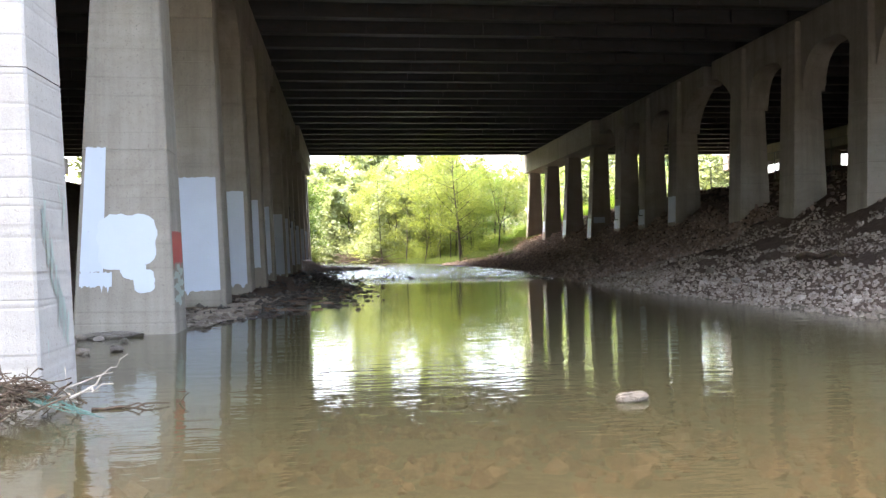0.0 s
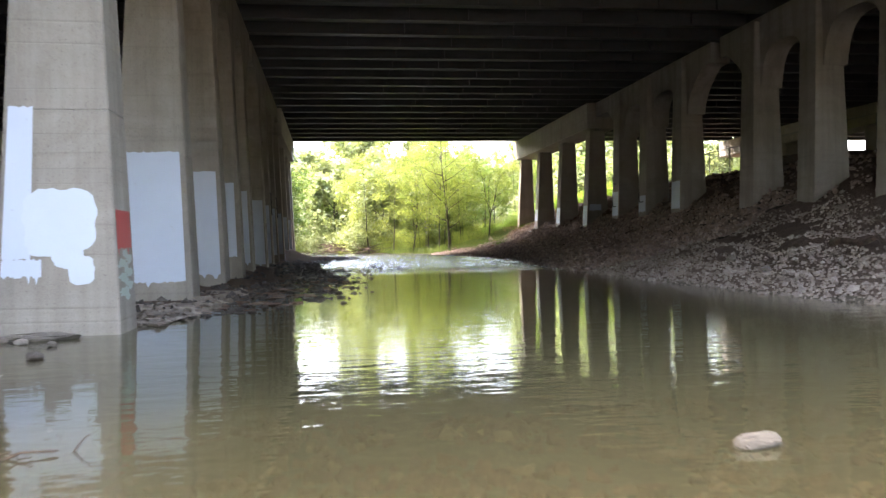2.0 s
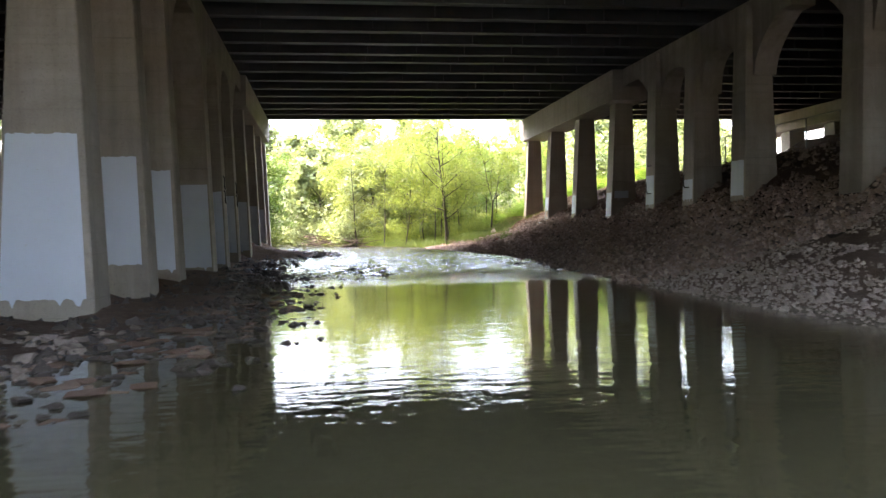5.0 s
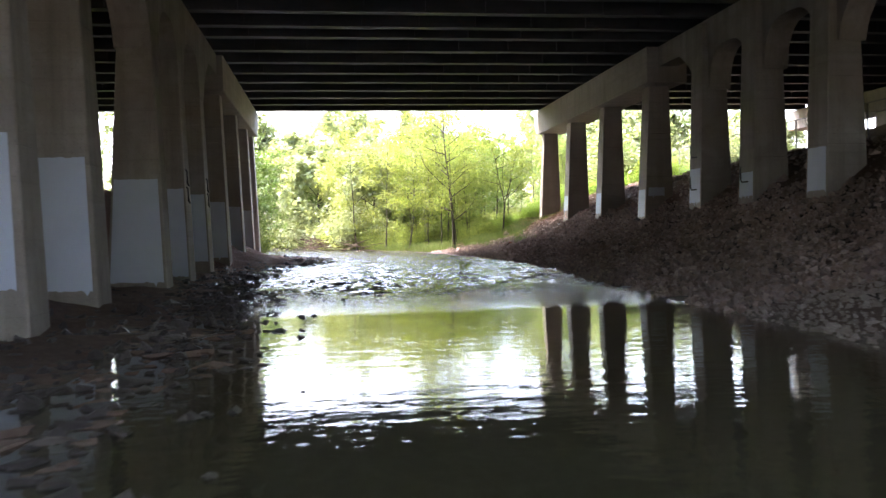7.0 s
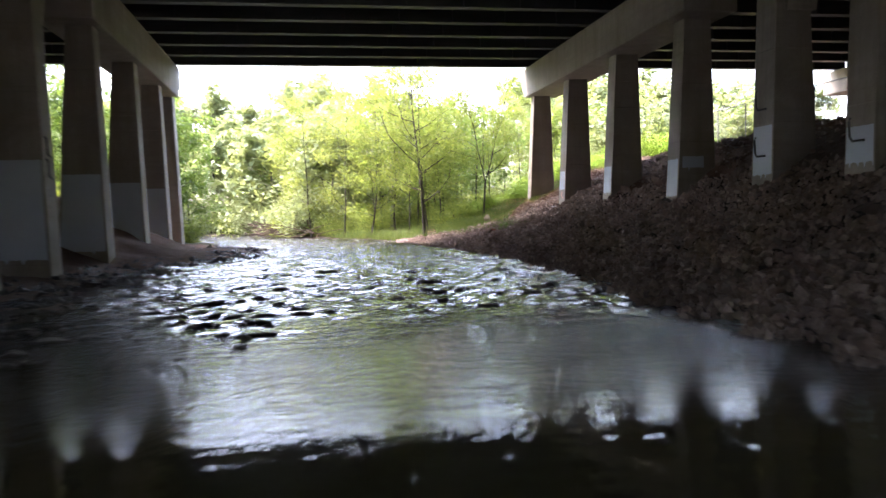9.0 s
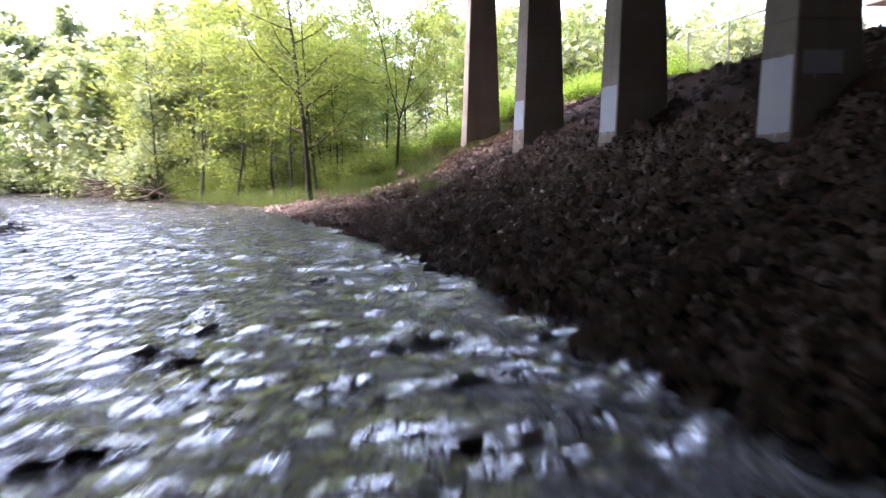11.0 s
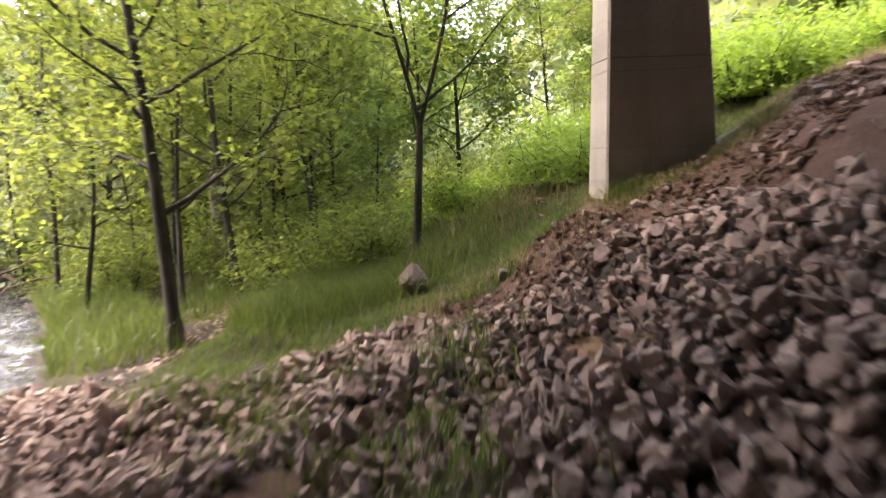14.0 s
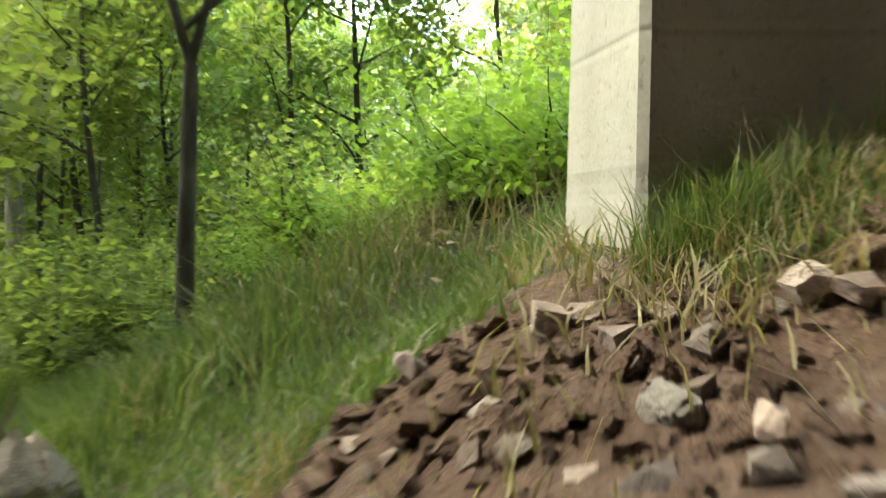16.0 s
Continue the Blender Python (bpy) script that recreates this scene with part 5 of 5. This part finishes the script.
def blot(bm, centre, u, w, ru, rw, seed, power=2.6, n=36, ragged_edge=0.05):
    """A blot of paint: a rounded shape with an uneven edge, in the plane of u and w."""
    rnd = random.Random(seed)
    c, u, w = Vector(centre), Vector(u), Vector(w)
    mid = bm.verts.new(c)
    ring = []
    for i in range(n):
        a = 2 * math.pi * i / n
        ca, sa = math.cos(a), math.sin(a)
        k = (abs(ca) ** power + abs(sa) ** power) ** (-1 / power) * (1 + rnd.uniform(-1, 1) * ragged_edge)
        ring.append(bm.verts.new(c + u * (ru * ca * k) + w * (rw * sa * k)))
    for i in range(n):
        bm.faces.new((mid, ring[i], ring[(i + 1) % n]))


second = pier_at(0, 6.88)
for k, (cx, cz, rx, rz, sd) in enumerate(((-2.32, 1.2, 0.36, 0.33, 1), (-2.12, 0.68, 0.13, 0.15, 2), (-2.25, 0.84, 0.16, 0.14, 3), (-2.4, 0.9, 0.24, 0.07, 4))):
    bm = bmesh.new()
    blot(bm, (cx, 6.88 + 0.012 * cz - 0.008 - 0.001 * k, cz), (1, 0.012, 0), (0, 0.012, 1), rx, rz, sd, (4.5, 3.4, 2.4, 3.0)[k])
    part("paint_blot", bm, WHITE_PAINT, second, "white cover-up paint blot")
bm = bmesh.new()
for k in range(26):
    z = 0.35 + 1.15 * (k * 0.618 % 1)
    blot(bm, (-1.74 - 0.035 * z + 0.006 + 0.0002 * k, 2.32 + 0.52 * (k * 0.37 % 1), z), (0, 1, 0.3 * math.sin(k)), (-0.035, -0.3 * math.sin(k), 1), 0.012 + 0.006 * (k % 3), 0.07 + 0.03 * (k % 4), k, 2.0, 14, 0.4)
part("spray_marks", bm, GREEN_PAINT, pier_at(0, 2.15), "faded green spray marks")
bm = bmesh.new()
for k in range(10):
    z = 0.84 - 0.05 * k
    blot(bm, (-1.74 - 0.035 * z + 0.006 + 0.0003 * k, 7.25 + 0.16 * math.sin(k * 2.1), z), (0, 1, 0), (-0.035, 0, 1), 0.1 + 0.04 * (k % 3), 0.05, 60 + k, 2.0, 16, 0.35)
part("spray_marks", bm, GREEN_PAINT, second, "worn green spray marks")
bm = bmesh.new()
for k in range(8):
    a = k / 7
    blot(bm, (13.13 + 0.055 * (0.44 - 0.22 * a) - 0.006, 47.85 + 0.12 * math.sin(a * 4.2), 1.94 - 0.22 * a), (0, 1, 0), (0.055, 0, 1), 0.032, 0.036, k, 2.0, 12, 0.3)
part("spray_marks", bm, ORANGE_PAINT, pier_at(1, 47.5), "orange spray paint squiggle")


def conduit(parent, pts, r=0.022):
    v, f = tube_arrays(np.array(pts), np.full(len(pts), r), 7)
    return mesh_object("conduit", v, f, STEEL, parent, "dark bent steel conduit", True)


for y, zs in ((33.0, (2.3, 3.3)), (29.8, (2.35,))):
    for z in zs:
        px = 13.09 + 0.03 * (z - 1.75) - 0.04
        conduit(pier_at(1, y), [(px + 0.04, y + 0.72, z + 0.42), (px, y + 0.7, z + 0.36), (px, y + 0.68, z + 0.08), (px, y + 0.6, z), (px, y + 0.35, z), (px + 0.04, y + 0.32, z)])
for y in (31.0, 34.6):
    for z in (2.1, 2.55):
        px = -1.74 - 0.035 * z + 0.03
        conduit(pier_at(0, y), [(px - 0.04, y + 0.2, z + 0.4), (px, y + 0.22, z + 0.34), (px, y + 0.24, z + 0.05), (px, y + 0.4, z), (px, y + 0.6, z), (px - 0.04, y + 0.62, z)])


# ---- fence on the embankment ----
fence = base("chain_link_fence", (0, 0, 0), "grey chain-link fence along the top of the slope", "fence")
FX, PITCH, POSTS = 22.0, 2.43, 13
for i in range(POSTS):
    y = 25.65 + PITCH * i
    g = float(ground_height(FX, y))
    v, f = tube_arrays(np.array([(FX, y, g - 0.2), (FX, y, 5.67)]), np.array([0.032, 0.032]), 8)
    mesh_object("post", v, f, FENCE_STEEL, fence)
    if i:
        v, f = tube_arrays(np.array([(FX, y - PITCH, 5.65), (FX, y, 5.65)]), np.full(2, 0.024), 6)
        mesh_object("top_rail", v, f, FENCE_STEEL, fence)
        wires = []
        for k in range(-13, 22):
            for sgn in (1, -1):
                pts = []
                for s in (0.0, 1.4):
                    d = k * 0.11 + (s if sgn > 0 else 1.4 - s)
                    pts.append((d, s))
                (d0, s0), (d1, s1) = pts
                lo, hi = sorted(((0 - d0) / (d1 - d0), (PITCH - d0) / (d1 - d0)))
                lo, hi = max(0.0, lo), min(1.0, hi)
                if hi - lo > 0.03:
                    wires.append(tube_arrays(np.array([(FX, y - PITCH + d0 + (d1 - d0) * q, 4.24 + s0 + (s1 - s0) * q) for q in (lo, hi)]), np.array([0.003, 0.003]), 3))
        v, f = joined(wires)
        mesh_object("mesh_wire", v, f, FENCE_STEEL, fence)


# ---- drift and debris ----
def stick(rng, a, b, r, bend=0.1, n=6):
    a, b = np.array(a, float), np.array(b, float)
    t = np.linspace(0, 1, n)[:, None]
    p = a + (b - a) * t + rng.normal(size=(n, 3)) * bend * np.linalg.norm(b - a) * np.sin(np.pi * t) * 0.5
    return tube_arrays(p, r * (1 - 0.6 * t[:, 0]), 5)


dr = np.random.default_rng(9)
pile = base("debris_pile", (0, 0, 0), "heap of twigs and trash caught against the pier", "debris")
tw = []
for i in range(210):
    c = np.array([dr.normal(-1.66, 0.13), dr.normal(1.35, 0.24), 0])
    c[2] = abs(dr.normal(0.0, 0.07)) + 0.14 * np.exp(-((c[0] + 1.65) ** 2 + (c[1] - 1.3) ** 2) * 8)
    a = dr.uniform(0, 6.28)
    h = dr.uniform(0.04, 0.17)
    w = np.array([np.cos(a) * h, np.sin(a) * h, dr.normal(0, 0.04)])
    tw.append(stick(dr, c - w, c + w, dr.uniform(0.003, 0.009), 0.12, 4))
v, f = joined(tw)
tagged(mesh_object("twig_tangle", v, f, TWIG, pile), "tangled brown twigs", kind="stuff")
NET = Mat("green_plastic_netting").set((0.02, 0.09, 0.075), 0.5).m
net = []
for i in range(11):
    u = i / 10
    net.append(stick(dr, (-1.72 + 0.02 * i, 1.75 - 0.05 * i, 0.14), (-1.35 + 0.035 * i, 1.55 - 0.05 * i, 0.05), 0.004, 0.02, 5))
for i in range(9):
    net.append(stick(dr, (-1.72 + 0.045 * i, 1.76 - 0.02 * i, 0.14 - 0.01 * i), (-1.5 + 0.045 * i, 1.25 - 0.02 * i, 0.13 - 0.01 * i), 0.004, 0.03, 6))
v, f = joined(net)
mesh_object("netting", v, f, NET, pile, "green plastic netting")
branch = base("dead_branch", (0, 0, 0), "bleached bare branch reaching out of the debris", "branch")
for a, b, r in (((-1.45, 1.75, 0.05), (-1.11, 1.62, 0.17), 0.011), ((-1.36, 1.9, 0.1), (-1.11, 2.0, 0.32), 0.008), ((-1.5, 1.8, 0.12), (-1.2, 1.95, 0.2), 0.008), ((-1.5, 1.75, 0.08), (-1.25, 1.8, 0.1), 0.007), ((-1.42, 1.7, 0.06), (-1.5, 1.9, 0.25), 0.006)):
    v, f = stick(dr, a, b, r, 0.12, 7)
    mesh_object("limb", v, f, DRIFTWOOD, branch)
v, f = joined([stick(dr, (-1.25, 1.62, 0.01), (-0.78, 1.72, 0.015), 0.012, 0.05, 7), stick(dr, (-1.15, 1.68, 0.01), (-0.85, 1.6, 0.02), 0.008, 0.1, 6), stick(dr, (-0.72, 1.75, 0.0), (-0.66, 1.78, 0.07), 0.006, 0.05, 4)])
tagged(mesh_object("floating_twig", v, f, TWIG), "dark wet twig floating on the pool", "twig")

g0, g1 = float(ground_height(10.1, 12.75)), float(ground_height(10.28, 11.1))
v, f = stick(dr, (10.1, 12.8, g0 + 0.06), (10.28, 11.0, g1 + 0.07), 0.075, 0.04, 9)
tagged(mesh_object("log", v, f, TWIG), "reddish brown log lying on the gravel bank", "log")
for cx, cy, n in ((0.9, 69.5, 26), (2.2, 66.5, 14), (3.6, 63.6, 10)):
    heap = base("driftwood_pile", (0, 0, 0), "brown driftwood heaped on the far bank", "driftwood")
    for i in range(n):
        a = dr.uniform(0, 6.28)
        c = np.array([cx + dr.normal(0, 0.7), cy + dr.normal(0, 0.5), 0.2 + dr.uniform(0, 0.55)])
        h = dr.uniform(0.4, 1.5)
        w = np.array([np.cos(a) * h, np.sin(a) * h * 0.5, dr.normal(0.1, 0.25)])
        v, f = stick(dr, c - w, c + w, dr.uniform(0.02, 0.06), 0.08, 5)
        mesh_object("drift_branch", v, f, TWIG, heap)

# a broken red brick on the stones
BRICK = soil("worn_red_brick", (0.24, 0.09, 0.06), (0.30, 0.12, 0.075), (0.35, 0.17, 0.11))
bm = bmesh.new()
add_box(bm, -0.1, 0.1, -0.05, 0.05, -0.03, 0.03, 0.006)
brick = tagged(part("red_brick", bm, BRICK), "worn red clay brick lying on the riprap", "brick")
brick.matrix_basis = pose(10.24, 47.0, float(ground_height(10.24, 47.0)) + 0.12, 12, 6, 30)
PLASTIC = Mat("white_plastic_scrap").set((0.72, 0.72, 0.7), 0.5).m
bm = bmesh.new()
add_box(bm, -0.09, 0.09, -0.035, 0.035, -0.006, 0.006, 0.004)
for q in bm.verts:
    q.co.z += 0.03 * math.sin(q.co.x * 30)
scrap = tagged(part("plastic_scrap", bm, PLASTIC), "crumpled white plastic scrap on the riprap", "litter")
scrap.matrix_basis = pose(12.59, 47.1, float(ground_height(12.59, 47.1)) + 0.12, 8, 10, 20)
